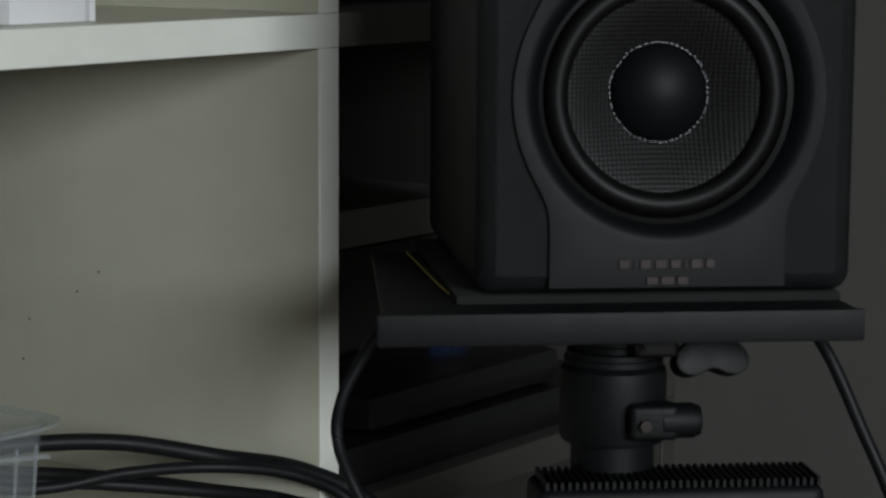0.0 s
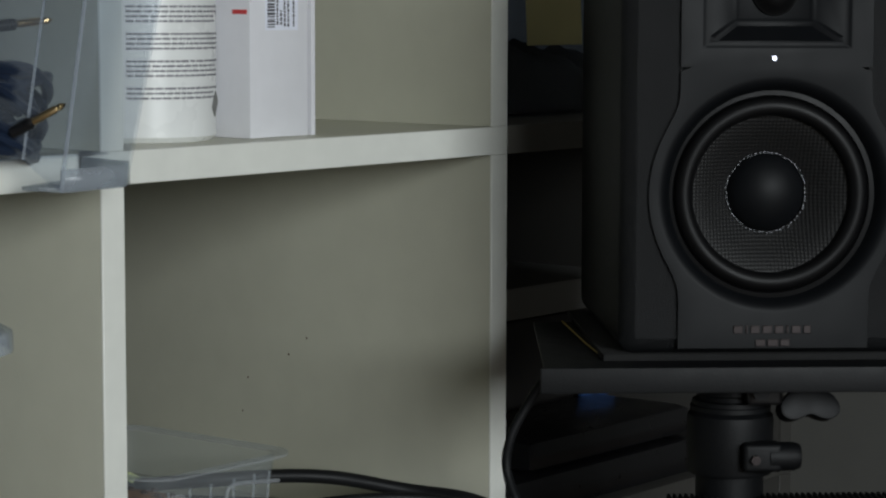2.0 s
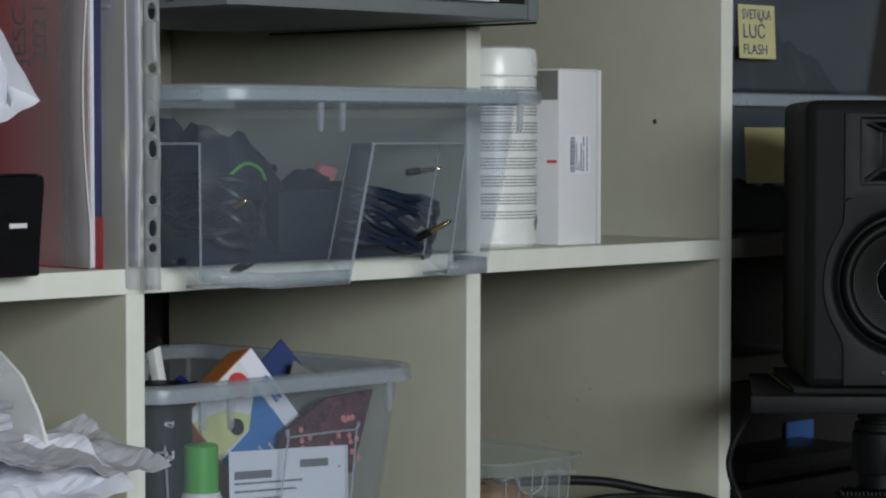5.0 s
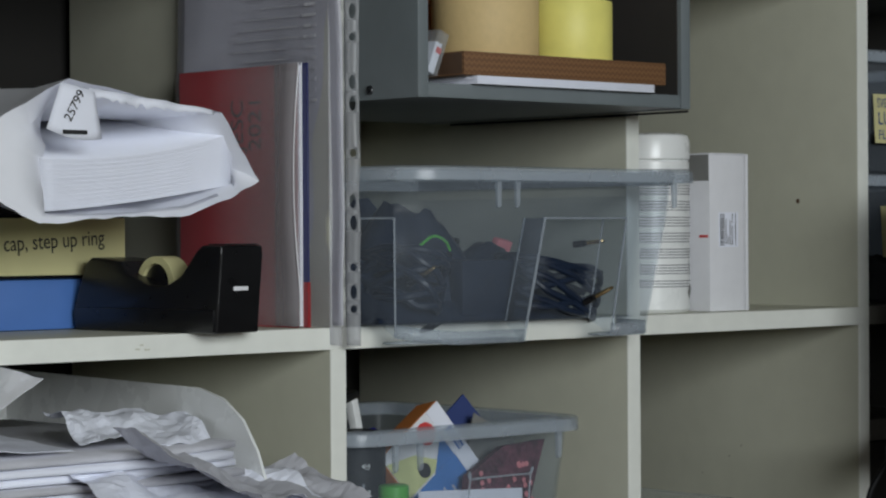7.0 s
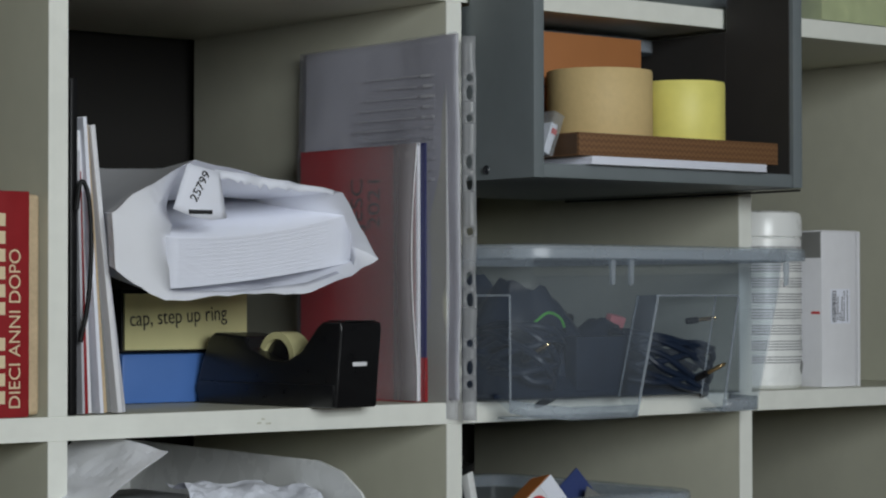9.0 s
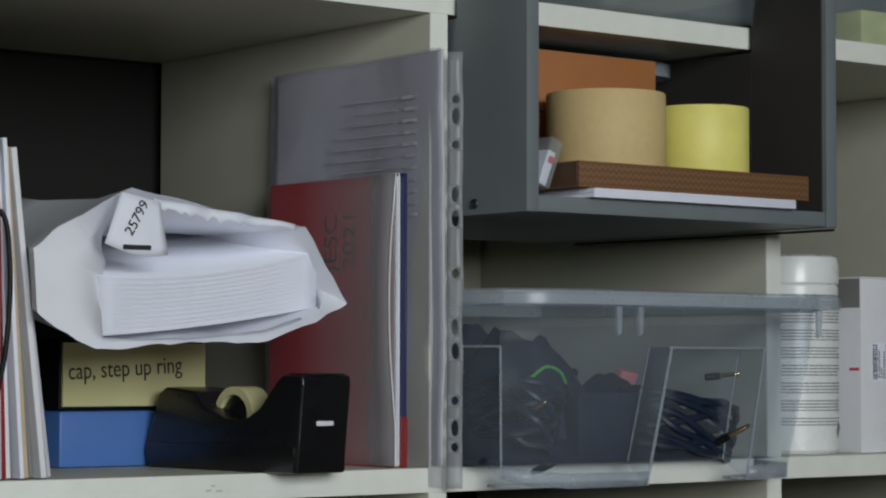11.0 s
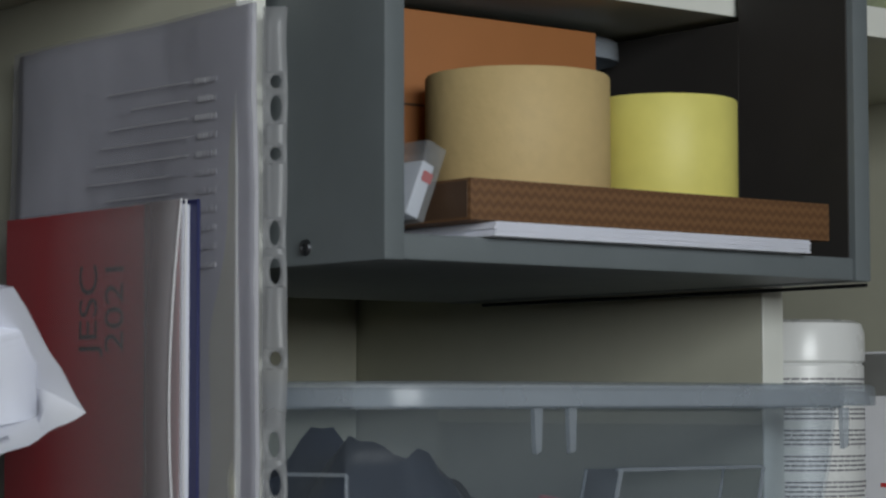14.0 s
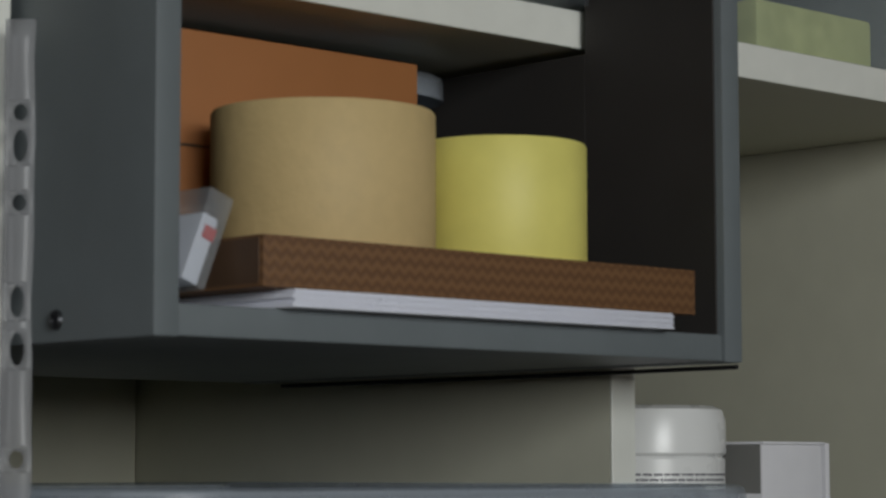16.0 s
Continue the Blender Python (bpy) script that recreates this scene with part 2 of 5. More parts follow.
def prism(bm, poly, axis, a, b):
    """A polygon swept along an axis: x takes (y, z) pairs, y takes (x, z), z takes (x, y)."""
    def at(p, t):
        return {"x": (t, *p), "y": (p[0], t, p[1]), "z": (*p, t)}[axis]
    lo, hi = [bm.verts.new(at(p, a)) for p in poly], [bm.verts.new(at(p, b)) for p in poly]
    n = len(poly)
    bm.faces.new(lo)
    bm.faces.new(hi[::-1])
    for k in range(n):
        bm.faces.new((lo[k], hi[k], hi[(k + 1) % n], lo[(k + 1) % n]))
    bmesh.ops.recalc_face_normals(bm, faces=bm.faces)
    return bm


def lathe(bm, profile, segs=48, m=None, closed=False):
    """Turns (radius, height) pairs about z."""
    m = m or Matrix()
    rings = []
    for r, h in profile:
        if r < 1e-6:
            rings.append([bm.verts.new(m @ Vector((0, 0, h)))])
        else:
            rings.append([bm.verts.new(m @ Vector((r * math.cos(2 * math.pi * k / segs), r * math.sin(2 * math.pi * k / segs), h))) for k in range(segs)])
    pairs = list(zip(rings, rings[1:])) + ([(rings[-1], rings[0])] if closed else [])
    for a, b in pairs:
        for k in range(segs):
            q = [a[k % len(a)], a[(k + 1) % len(a)], b[(k + 1) % len(b)], b[k % len(b)]]
            q = list(dict.fromkeys(q))
            if len(q) > 2:
                bm.faces.new(q)
    bmesh.ops.recalc_face_normals(bm, faces=bm.faces)
    return bm


def smooth_line(pts, n=10):
    """Points on a soft curve through the given ones."""
    p = [Vector(q) for q in pts]
    p = [2 * p[0] - p[1]] + p + [2 * p[-1] - p[-2]]
    out = []
    for k in range(1, len(p) - 2):
        for s in range(n):
            t = s / n
            a, b, c, d = p[k - 1], p[k], p[k + 1], p[k + 2]
            out.append(0.5 * (2 * b + (c - a) * t + (2 * a - 5 * b + 4 * c - d) * t * t + (3 * b - a - 3 * c + d) * t ** 3))
    out.append(p[-2])
    return out


def tube(bm, pts, r, segs=10, n=10):
    line = smooth_line(pts, n) if n > 1 else [Vector(q) for q in pts]
    rings, up = [], Vector((0.13, 0.21, 0.97))
    for k, q in enumerate(line):
        d = (line[min(k + 1, len(line) - 1)] - line[max(k - 1, 0)]).normalized()
        a = d.cross(up).normalized()
        b = d.cross(a)
        rings.append([bm.verts.new(q + r * (math.cos(2 * math.pi * s / segs) * a + math.sin(2 * math.pi * s / segs) * b)) for s in range(segs)])
    for x, y in zip(rings, rings[1:]):
        for s in range(segs):
            bm.faces.new((x[s], x[(s + 1) % segs], y[(s + 1) % segs], y[s]))
    bm.faces.new(rings[0])
    bm.faces.new(rings[-1][::-1])
    bmesh.ops.recalc_face_normals(bm, faces=bm.faces)
    return bm


def grid(bm, fn, nu, nv):
    """A sheet from fn(u, v) with u and v from 0 to 1."""
    v = [[bm.verts.new(fn(a / nu, b / nv)) for b in range(nv + 1)] for a in range(nu + 1)]
    for a in range(nu):
        for b in range(nv):
            bm.faces.new((v[a][b], v[a + 1][b], v[a + 1][b + 1], v[a][b + 1]))
    return bm


def rrect(w, d, r, n=5):
    """Corner points of a rounded rectangle round the origin."""
    out = []
    for cx, cy, a0 in ((w / 2 - r, d / 2 - r, 0), (-w / 2 + r, d / 2 - r, 90), (-w / 2 + r, -d / 2 + r, 180), (w / 2 - r, -d / 2 + r, 270)):
        for k in range(n + 1):
            a = radians(a0 + 90 * k / n)
            out.append((cx + r * math.cos(a), cy + r * math.sin(a)))
    return out


def mesh_of(name, bm, material, smooth=True):
    me = bpy.data.meshes.new(name)
    bm.normal_update()
    bm.to_mesh(me)
    bm.free()
    me.materials.append(material)
    if smooth:
        me.shade_smooth()
        me.set_sharp_from_angle(angle=radians(38))
    return me


def part(name, bm, material, parent, label="", smooth=True):
    ob = new(name, mesh_of(name, bm, material, smooth))
    ob.parent = parent
    if label:
        ob["label"] = label
    return ob


def thing(name, m, label, category, group="", kind=""):
    ob = new(name)
    ob.empty_display_size = 0.02
    ob.matrix_world = m
    return tagged(ob, label, category, group, kind)


def solo(name, bm, material, label, category, m=None, group="", kind="", smooth=True):
    ob = new(name, mesh_of(name, bm, material, smooth))
    if m is not None:
        ob.matrix_world = m
    return tagged(ob, label, category, group, kind)


def thick(ob, t):
    md = ob.modifiers.new("thickness", "SOLIDIFY")
    md.thickness, md.offset = t, 0
    return ob


def words(body, size, m, material, parent, name="lettering", stretch=1.0, align="LEFT"):
    """Flat lettering with a hair of depth; local x runs along the line and local y is up."""
    cu = bpy.data.curves.new(name, "FONT")
    cu.body, cu.size, cu.extrude, cu.align_x = body, size, 0.00008, align
    tmp = bpy.data.objects.new(name, cu)
    scene.collection.objects.link(tmp)
    dg = bpy.context.evaluated_depsgraph_get()
    me = bpy.data.meshes.new_from_object(tmp.evaluated_get(dg))
    bpy.data.objects.remove(tmp)
    me.materials.clear()
    me.materials.append(material)
    me.transform(m @ Matrix.Diagonal((stretch, 1, 1, 1)))
    ob = new(name, me)
    ob.parent = parent
    return ob


def bars(bm, x0, x1, rows, h, y, rnd, fill=(0.6, 1.0)):
    """Rows of flat printed bars on a plane facing -y; rows are heights z."""
    for zr in rows:
        x = x0
        end = x0 + (x1 - x0) * rnd.uniform(*fill)
        while x < end:
            w = min(rnd.uniform(0.002, 0.007), end - x)
            box(bm, x, x + w * 0.86, y - 0.0002, y, zr, zr + h)
            x += w
    return bm


UP = pose(0, 0, 0, 90)          # lettering that faces -y


# ---------------- room ----------------
def slab(name, x0, x1, y0, y1, z0, z1, material, label, category):
    return solo(name, box(bmesh.new(), x0, x1, y0, y1, z0, z1), material, label, category, kind="structure", smooth=False)


slab("floor", -3.2, 3.6, -3.4, 2.2, -0.12, 0.0, FLOORM, "brown wooden floor of the room", "floor")
slab("ceiling", -3.2, 3.6, -3.4, 2.2, 2.62, 2.74, PLASTER, "plain grey plaster ceiling", "ceiling")
slab("wall_west", -3.36, -3.2, -3.4, 2.2, 0.0, 2.62, PLASTER, "plain light plaster wall", "wall")
slab("wall_east", 3.6, 3.76, -3.4, 2.2, 0.0, 2.62, PLASTER, "plain light plaster wall", "wall")
# unseen wall, its gloom put into the colour
slab("wall_north", -3.2, 3.6, 2.2, 2.36, 0.0, 2.62, GLOOMBACK, "unseen wall coloured near-black for the gloom behind the shelves", "wall")
wall_s = thing("wall_south", pose(0, -3.4, 0), "plain plaster wall with a window opening", "wall", kind="structure")
for x0, x1, z0, z1 in ((-3.2, -1.86, 0, 2.62), (-0.38, 3.6, 0, 2.62), (-1.86, -0.38, 0, 1.16), (-1.86, -0.38, 2.12, 2.62)):
    part("wall_piece", box(bmesh.new(), x0, x1, -0.15, 0.0, z0, z1), PLASTER, wall_s, smooth=False)

# ---------------- shelf unit ----------------
UPX = (-0.718, -0.358, 0.008, 0.348, 0.675, 1.030)     # left faces of the uprights
T, DEPTH = 0.016, 0.372
ROWS = (0.39, 0.729, 0.9845, 1.3275, 1.672)             # undersides of the shelves
shelf = thing("shelf_unit", pose(0, 0, 0), "white laminate open shelf unit with square compartments", "shelf")
for zb in ROWS:
    b = part("shelf_board", bbox(UPX[0], UPX[4] + T, 0.0015, DEPTH, zb, zb + 0.0175, 0.0006), LAM, shelf)
    part("edge_band", bbox(UPX[0], UPX[4] + T, 0.0, 0.0014, zb, zb + 0.0175, 0.0004, 1), EDGE, b, "white edge banding, boards beside it toned with shade")
    # boards right of the loudspeaker upright: its shade is in their colour
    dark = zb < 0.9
    b = part("shelf_board", bbox(UPX[4] + T + 0.0002, UPX[-1] + T, 0.0015, DEPTH, zb, zb + 0.0175, 0.0006), DEEPSHADE if dark else BAYSHADE, shelf)
    part("edge_band", bbox(UPX[4] + T + 0.0002, UPX[-1] + T, 0.0, 0.0014, zb, zb + 0.0175, 0.0004, 1), DEEPSHADE if dark else BAYSHADE, b, "board edge with the loudspeaker's shade in its colour")
for za, zb in [(0.0, ROWS[0])] + [(a + 0.0175, b) for a, b in zip(ROWS, ROWS[1:])]:
    for x in UPX:
        # last upright and its band are coloured dark for the loudspeaker's shade
        b = part("upright", bbox(x, x + T, 0.0015, DEPTH, za, zb, 0.0005), DEEPSHADE if x == UPX[-1] else LAM, shelf)
        part("edge_band", bbox(x, x + T, 0.0, 0.0014, za, zb, 0.0004, 1), DEEPSHADE if x == UPX[-1] else EDGE, b, "white edge banding, boards beside it toned with shade")
part("back_panel", bbox(0.0245, 0.3475, 0.366, 0.3715, 1.0025, 1.327, 0.0004, 1), LAM, shelf, "pale back panel of one compartment")
# added sheet: closes the open back, darkness behind given as colour
part("back_panel", box(bmesh.new(), UPX[0], UPX[-1] + T, DEPTH + 0.02, DEPTH + 0.03, 0.39, 1.69), GLOOMBACK, shelf, "added near-black sheet for the unlit room behind the compartments", smooth=False)
for y, z in ((0.076, 1.107),):
    part("shelf_pin_hole", lathe(bmesh.new(), [(0.0, 0.0004), (0.0022, 0.0003), (0.0024, 0.0)], 14, pose(0.6749, y, z, 0, -90)), BROWN, shelf)
rnd = random.Random(77)
for k in range(4):
    y, z = rnd.uniform(0.03, 0.25), rnd.uniform(0.79, 0.90)
    part("speck", lathe(bmesh.new(), [(0.0, 0.0003), (rnd.uniform(0.0004, 0.0007), 0.0002), (0.0008, 0.0)], 8, pose(0.6749, y, z, 0, -90)), BROWN, shelf)
# scuff on the front of the long shelf
bm = bmesh.new()
for a, b_, c in ((-0.178, 0.991, 0.004), (-0.174, 0.994, 0.003), (-0.170, 0.9905, 0.005)):
    box(bm, a, a + c, -0.0002, 0.0, b_, b_ + 0.0012)
part("scuff", bm, LAM, shelf, "faint scuff marks")

# ---------------- studio monitor on its stand ----------------
SPK = pose(0.6195, -0.2325, 0.8895, 0, 0, -48.5)   # local x along the front, y into the body


def plate_half(z):
    """Half width of the front plate: straight, swelling to a circle round the woofer."""
    c = math.sqrt(max(0.0, 0.0678 ** 2 - (z - 0.086) ** 2))
    return (0.0515 ** 14 + c ** 14) ** (1 / 14)


def studio_monitor():
    sp = thing("studio_monitor", SPK, "black studio monitor loudspeaker with woven cone", "loudspeaker")
    w, h, d = 0.0825, 0.2335, 0.19
    bm = bmesh.new()
    pts = rrect(2 * w, h, 0.009, 5)
    rings = []
    for y, inset in ((0.0, 0.0085), (0.0025, 0.0035), (0.007, 0.0), (d - 0.004, 0.0), (d, 0.004)):
        rings.append([bm.verts.new((x * (1 - inset / w), y, h / 2 + z * (1 - inset / (h / 2)))) for x, z in pts])
    for a, b in zip(rings, rings[1:]):
        for k in range(len(pts)):
            bm.faces.new((a[k], a[(k + 1) % len(pts)], b[(k + 1) % len(pts)], b[k]))
    bm.faces.new(rings[-1])
    # front cheeks left and right of the plate, leaving its middle open
    zs = [0.0085 + k * (h - 0.017) / 60 for k in range(61)]
    for sx in (-1, 1):
        row = []
        for z in zs:
            inner = plate_half(z) - 0.0015 if z < 0.222 else 0.0
            row.append((bm.verts.new((sx * (w - 0.0080), 0.0001, z)), bm.verts.new((sx * inner, 0.0001, z))))
        for p, q in zip(row, row[1:]):
            bm.faces.new((p[0], p[1], q[1], q[0]))
    bmesh.ops.recalc_face_normals(bm, faces=bm.faces)
    part("cabinet", bm, VINYL, sp, "grained black vinyl cabinet")
    # hourglass front plate, widening round the woofer
    cz, half = 0.086, []
    for z in [0.0035 + k * 0.0045 for k in range(50)]:
        if z > 0.2225:
            break
        half.append((plate_half(z), z))
    poly = [(-x, z) for x, z in half] + [(x, z) for x, z in reversed(half)]
    # the plate has a round opening: a ring of quads between the outline and the circle below the horn
    bm = bmesh.new()
    top = 0.1545
    outline = [(x, z) for x, z in poly if z < top]
    angs = sorted(((math.atan2(z - cz, x), x, z) for x, z in outline + [(k * 0.0065, top) for k in range(-7, 8)] + [(k * 0.0064, 0.0035) for k in range(-7, 8)]))
    outer_f = [bm.verts.new((x, -0.0022, z)) for _, x, z in angs]
    outer_b = [bm.verts.new((x, 0.001, z)) for _, x, z in angs]
    dish = [[bm.verts.new((r * math.cos(a), y, cz + r * math.sin(a))) for a, _, _ in angs]
            for r, y in ((0.0635, -0.0022), (0.0615, -0.0018), (0.0595, -0.0006), (0.0578, 0.0014), (0.0562, 0.0040), (0.0550, 0.0060))]
    n = len(angs)
    for k in range(n):
        j = (k + 1) % n
        bm.faces.new((outer_f[k], outer_f[j], dish[0][j], dish[0][k]))
        bm.faces.new((outer_b[k], outer_b[j], outer_f[j], outer_f[k]))
        for p, q in zip(dish, dish[1:]):
            bm.faces.new((p[k], p[j], q[j], q[k]))
    bmesh.ops.recalc_face_normals(bm, faces=bm.faces)
    part("front_plate", bm, SATIN, sp, "smooth charcoal front plate")
    # horn section above, with a rectangular flared recess
    bm = bmesh.new()
    X, Z0, Z1 = 0.0515, top, 0.2225
    o = [(-X, Z0), (X, Z0), (X, Z1), (-X, Z1)]
    i1 = [(-0.038, 0.1665), (0.038, 0.1665), (0.038, 0.2175), (-0.038, 0.2175)]
    i2 = [(-0.021, 0.178), (0.021, 0.178), (0.021, 0.2095), (-0.021, 0.2095)]
    loops = [[bm.verts.new((x, y, z)) for x, z in q] for q, y in ((o, 0.001), (o, -0.0022), (i1, -0.0022), (i2, 0.0085))]
    for a, b in zip(loops, loops[1:]):
        for k in range(4):
            bm.faces.new((a[k], a[(k + 1) % 4], b[(k + 1) % 4], b[k]))
    bm.faces.new(loops[-1])
    bmesh.ops.recalc_face_normals(bm, faces=bm.faces)
    bmesh.ops.bevel(bm, geom=[e for e in bm.edges if all(abs(v.co.y + 0.0022) > 1e-6 or abs(v.co.x) < 0.05 for v in e.verts)], offset=0.0025, segments=3, affect="EDGES")
    part("tweeter_horn", bm, SATIN, sp, "flared tweeter recess")
    front = lambda y: pose(0, y, 0.1938, 90)
    part("tweeter_dome", lathe(bmesh.new(), [(0.0, 0.0075), (0.004, 0.0070), (0.008, 0.005), (0.0108, 0.0015), (0.0118, 0.0012), (0.0125, -0.001), (0.0128, -0.002)], 40, front(0.0078)), RUBBER, sp)
    wf = lambda y: pose(-0.001, y, cz, 90)
    part("woofer_basket", lathe(bmesh.new(), [(0.0562, -0.004), (0.0562, 0.001), (0.0535, 0.0015), (0.0525, 0.0)], 72, wf(0.0055)), RUBBER, sp)
    sur = [(0.0525, 0.0)] + [(0.0475 + 0.0052 * math.cos(a), 0.0052 * math.sin(a)) for a in [radians(k * 15) for k in range(13)]] + [(0.0425, -0.003)]
    part("surround", lathe(bmesh.new(), sur, 72, wf(0.0055)), RUBBER, sp, "rounded rubber surround")
    part("cone", lathe(bmesh.new(), [(0.0428, 0.0), (0.040, -0.0012), (0.033, -0.0058), (0.027, -0.0102), (0.0215, -0.0140)], 72, wf(0.0065)), CONE, sp, "woven fibre cone")
    part("dust_cap", lathe(bmesh.new(), [(0.0, 0.0068), (0.006, 0.0062), (0.012, 0.0043), (0.017, 0.0015), (0.0208, -0.0025), (0.0212, -0.0045)], 56, wf(0.0165)), SATIN, sp)
    bm = bmesh.new()
    rnd = random.Random(4)
    for k in range(58):
        a = 2 * math.pi * k / 58 + rnd.uniform(-0.02, 0.02)
        r = 0.0217 + rnd.uniform(-0.0003, 0.0004)
        box(bm, -0.0006, 0.0005, -0.0002, 0.0002, -0.00018, 0.00022, pose(-0.001 + r * math.cos(a), 0.0188, cz + r * math.sin(a), 0, -math.degrees(a) + 90 + rnd.uniform(-20, 20), 0))
    part("glue_bead", bm, SILVER, sp, "glittering ring of glue round the dust cap")
    part("led", lathe(bmesh.new(), [(0.0, 0.0008), (0.0008, 0.0006), (0.0012, 0.0)], 16, pose(-0.0015, -0.0022, 0.1592, 90)), LED, sp, "lit white power light")
    bm = bmesh.new()
    for x0, x1 in ((-0.0215, -0.0158), (-0.0148, -0.0130), (-0.0122, -0.0065), (-0.0057, 0.0002), (0.0010, 0.0064), (0.0073, 0.0092), (0.0101, 0.0158), (0.0166, 0.0212)):
        part("badge_piece", bbox(x0, x1 - 0.0006, -0.0030, -0.0022, 0.0115, 0.0158, 0.0003, 1), CHROME, sp, "dark chrome raised badge")
    for x0, x1 in ((-0.0095, -0.0040), (-0.0030, 0.0030), (0.0040, 0.0092)):
        part("badge_piece", bbox(x0, x1, -0.0030, -0.0022, 0.0045, 0.0084, 0.0003, 1), CHROME, sp, "dark chrome raised badge")

    return sp


studio_monitor()

pad = thing("foam_pad", SPK @ pose(-0.005, 0.06, -0.0027), "thin black foam pad with yellowish edge under the loudspeaker", "pad")
part("foam", bbox(-0.086, 0.083, -0.058, 0.125, -0.0012, 0.0026, 0.0008), FOAM, pad)
bm = tube(bmesh.new(), [(-0.092, 0.10, -0.0005), (-0.088, -0.01, 0.000), (-0.083, -0.040, -0.001), (-0.070, -0.0605, -0.0020), (-0.03, -0.0615, -0.002), (0.02, -0.061, -0.0025), (0.065, -0.0612, -0.002)], 0.00045, 6, 6)
part("glue_line", bm, YELLOWEDGE, pad, "yellowish foam edge")


def speaker_stand():
    st = thing("speaker_stand", SPK @ pose(-0.018, 0.075, -0.0040), "black steel speaker stand with square top plate", "speaker stand")
    bm = bmesh.new()
    pl = [(-0.107, -0.095), (0.098, -0.095), (0.088, 0.090), (-0.096, 0.090)]
    prism(bm, pl, "z", -0.0025, 0.0)
    part("top_plate", bevelled(bm, 0.0008), STEEL, st)
    part("front_lip", bbox(-0.1095, 0.1000, -0.0985, -0.0955, -0.0135, 0.0004, 0.0014), STEEL, st, "folded front lip of the plate")
    c = pose(0.004, -0.030, 0)
    part("socket", lathe(bmesh.new(), [(0.0195, -0.0026), (0.0200, -0.006), (0.0200, -0.024), (0.0185, -0.025), (0.0185, -0.0275), (0.0215, -0.028), (0.0215, -0.0305), (0.0225, -0.031), (0.0225, -0.0335)], 48, c), STEEL, st)
    part("collar", lathe(bmesh.new(), [(0.0205, -0.0336), (0.0238, -0.036), (0.0242, -0.039), (0.0242, -0.067), (0.0232, -0.069), (0.0, -0.069)], 48, c), STEEL, st, "black plastic pole collar")
    part("pole", lathe(bmesh.new(), [(0.0190, -0.069), (0.0190, -0.30), (0.0, -0.30)], 40, c), STEEL, st)
    # screws of the clamp and the star knob
    part("clamp_lug", bbox(0.006, 0.028, -0.062, -0.047, -0.064, -0.048, 0.003, 3), STEEL, st)
    part("clamp_bolt", lathe(bmesh.new(), [(0.0, 0.017), (0.0065, 0.0165), (0.008, 0.013), (0.008, -0.001), (0.0, -0.001)], 24, pose(0.022, -0.055, -0.056, 0, 90)), STEEL, st)
    part("bolt_head", lathe(bmesh.new(), [(0.0, 0.0035), (0.0028, 0.0035), (0.0028, 0.0)], 6, pose(0.0125, -0.0618, -0.0565, 90)), CHROME, st)
    part("side_bolt", lathe(bmesh.new(), [(0.0, 0.010), (0.0045, 0.009), (0.0055, 0.006), (0.0055, -0.004), (0.0, -0.004)], 20, pose(-0.0255, -0.03, -0.0125, 0, -90)), BLACKP, st)
    part("threaded_block", bbox(0.008, 0.028, -0.060, -0.040, -0.027, -0.009, 0.003, 3), BLACKP, st)
    part("hex_bolt", lathe(bmesh.new(), [(0.0, 0.004), (0.006, 0.004), (0.006, 0.0)], 6, pose(0.0150, -0.0600, -0.0175, 90)), STEEL, st)
    bm = bmesh.new()
    poly = []
    for k in range(40):
        a = 2 * math.pi * k / 40
        r = 0.0142 + 0.0046 * math.cos(3 * a + 0.6)
        poly.append((r * math.cos(a), r * math.sin(a)))
    prism(bm, poly, "z", -0.006, 0.006)
    bmesh.ops.transform(bm, matrix=pose(0.0430, -0.050, -0.0245, 72, 18, 0), verts=bm.verts)
    part("star_knob", bevelled(bm, 0.0012, 2), STEEL, st, "three-lobed black tightening knob")
    part("knob_shaft", lathe(bmesh.new(), [(0.0048, 0.0), (0.0048, 0.020)], 16, pose(0.024, -0.050, -0.0155, 0, 90)), STEEL, st)
    # black vented box clamped to the pole
    vb = part("vented_box", bbox(-0.036, 0.094, -0.068, -0.030, -0.150, -0.084, 0.006, 3), STEEL, st, "black plastic box with vent ribs along its top")
    for k in range(38):
        part("rib", box(bmesh.new(), -0.032 + 0.0033 * k, -0.0305 + 0.0033 * k, -0.066, -0.034, -0.0842, -0.0808), STEEL, vb, smooth=False)
    part("pilot_light", lathe(bmesh.new(), [(0.0, 0.0004), (0.0006, 0.0003), (0.0008, 0.0)], 10, pose(0.068, -0.0682, -0.0925, 90)), GREENP, vb)
    part("lower_tube", lathe(bmesh.new(), [(0.026, -0.105), (0.026, -0.70), (0.0, -0.70)], 40, c), STEEL, st)
    part("base_plate", bbox(-0.16, 0.16, -0.19, 0.13, -0.878, -0.70, 0.003), STEEL, st)
    return st


speaker_stand()


def cable(name, pts, r, label, material=CABLE, group=""):
    return solo(name, tube(bmesh.new(), pts, r, 10, 10), material, label, "cable", group=group)


S = lambda x, y, z: tuple(SPK @ Vector((x, y, z)))
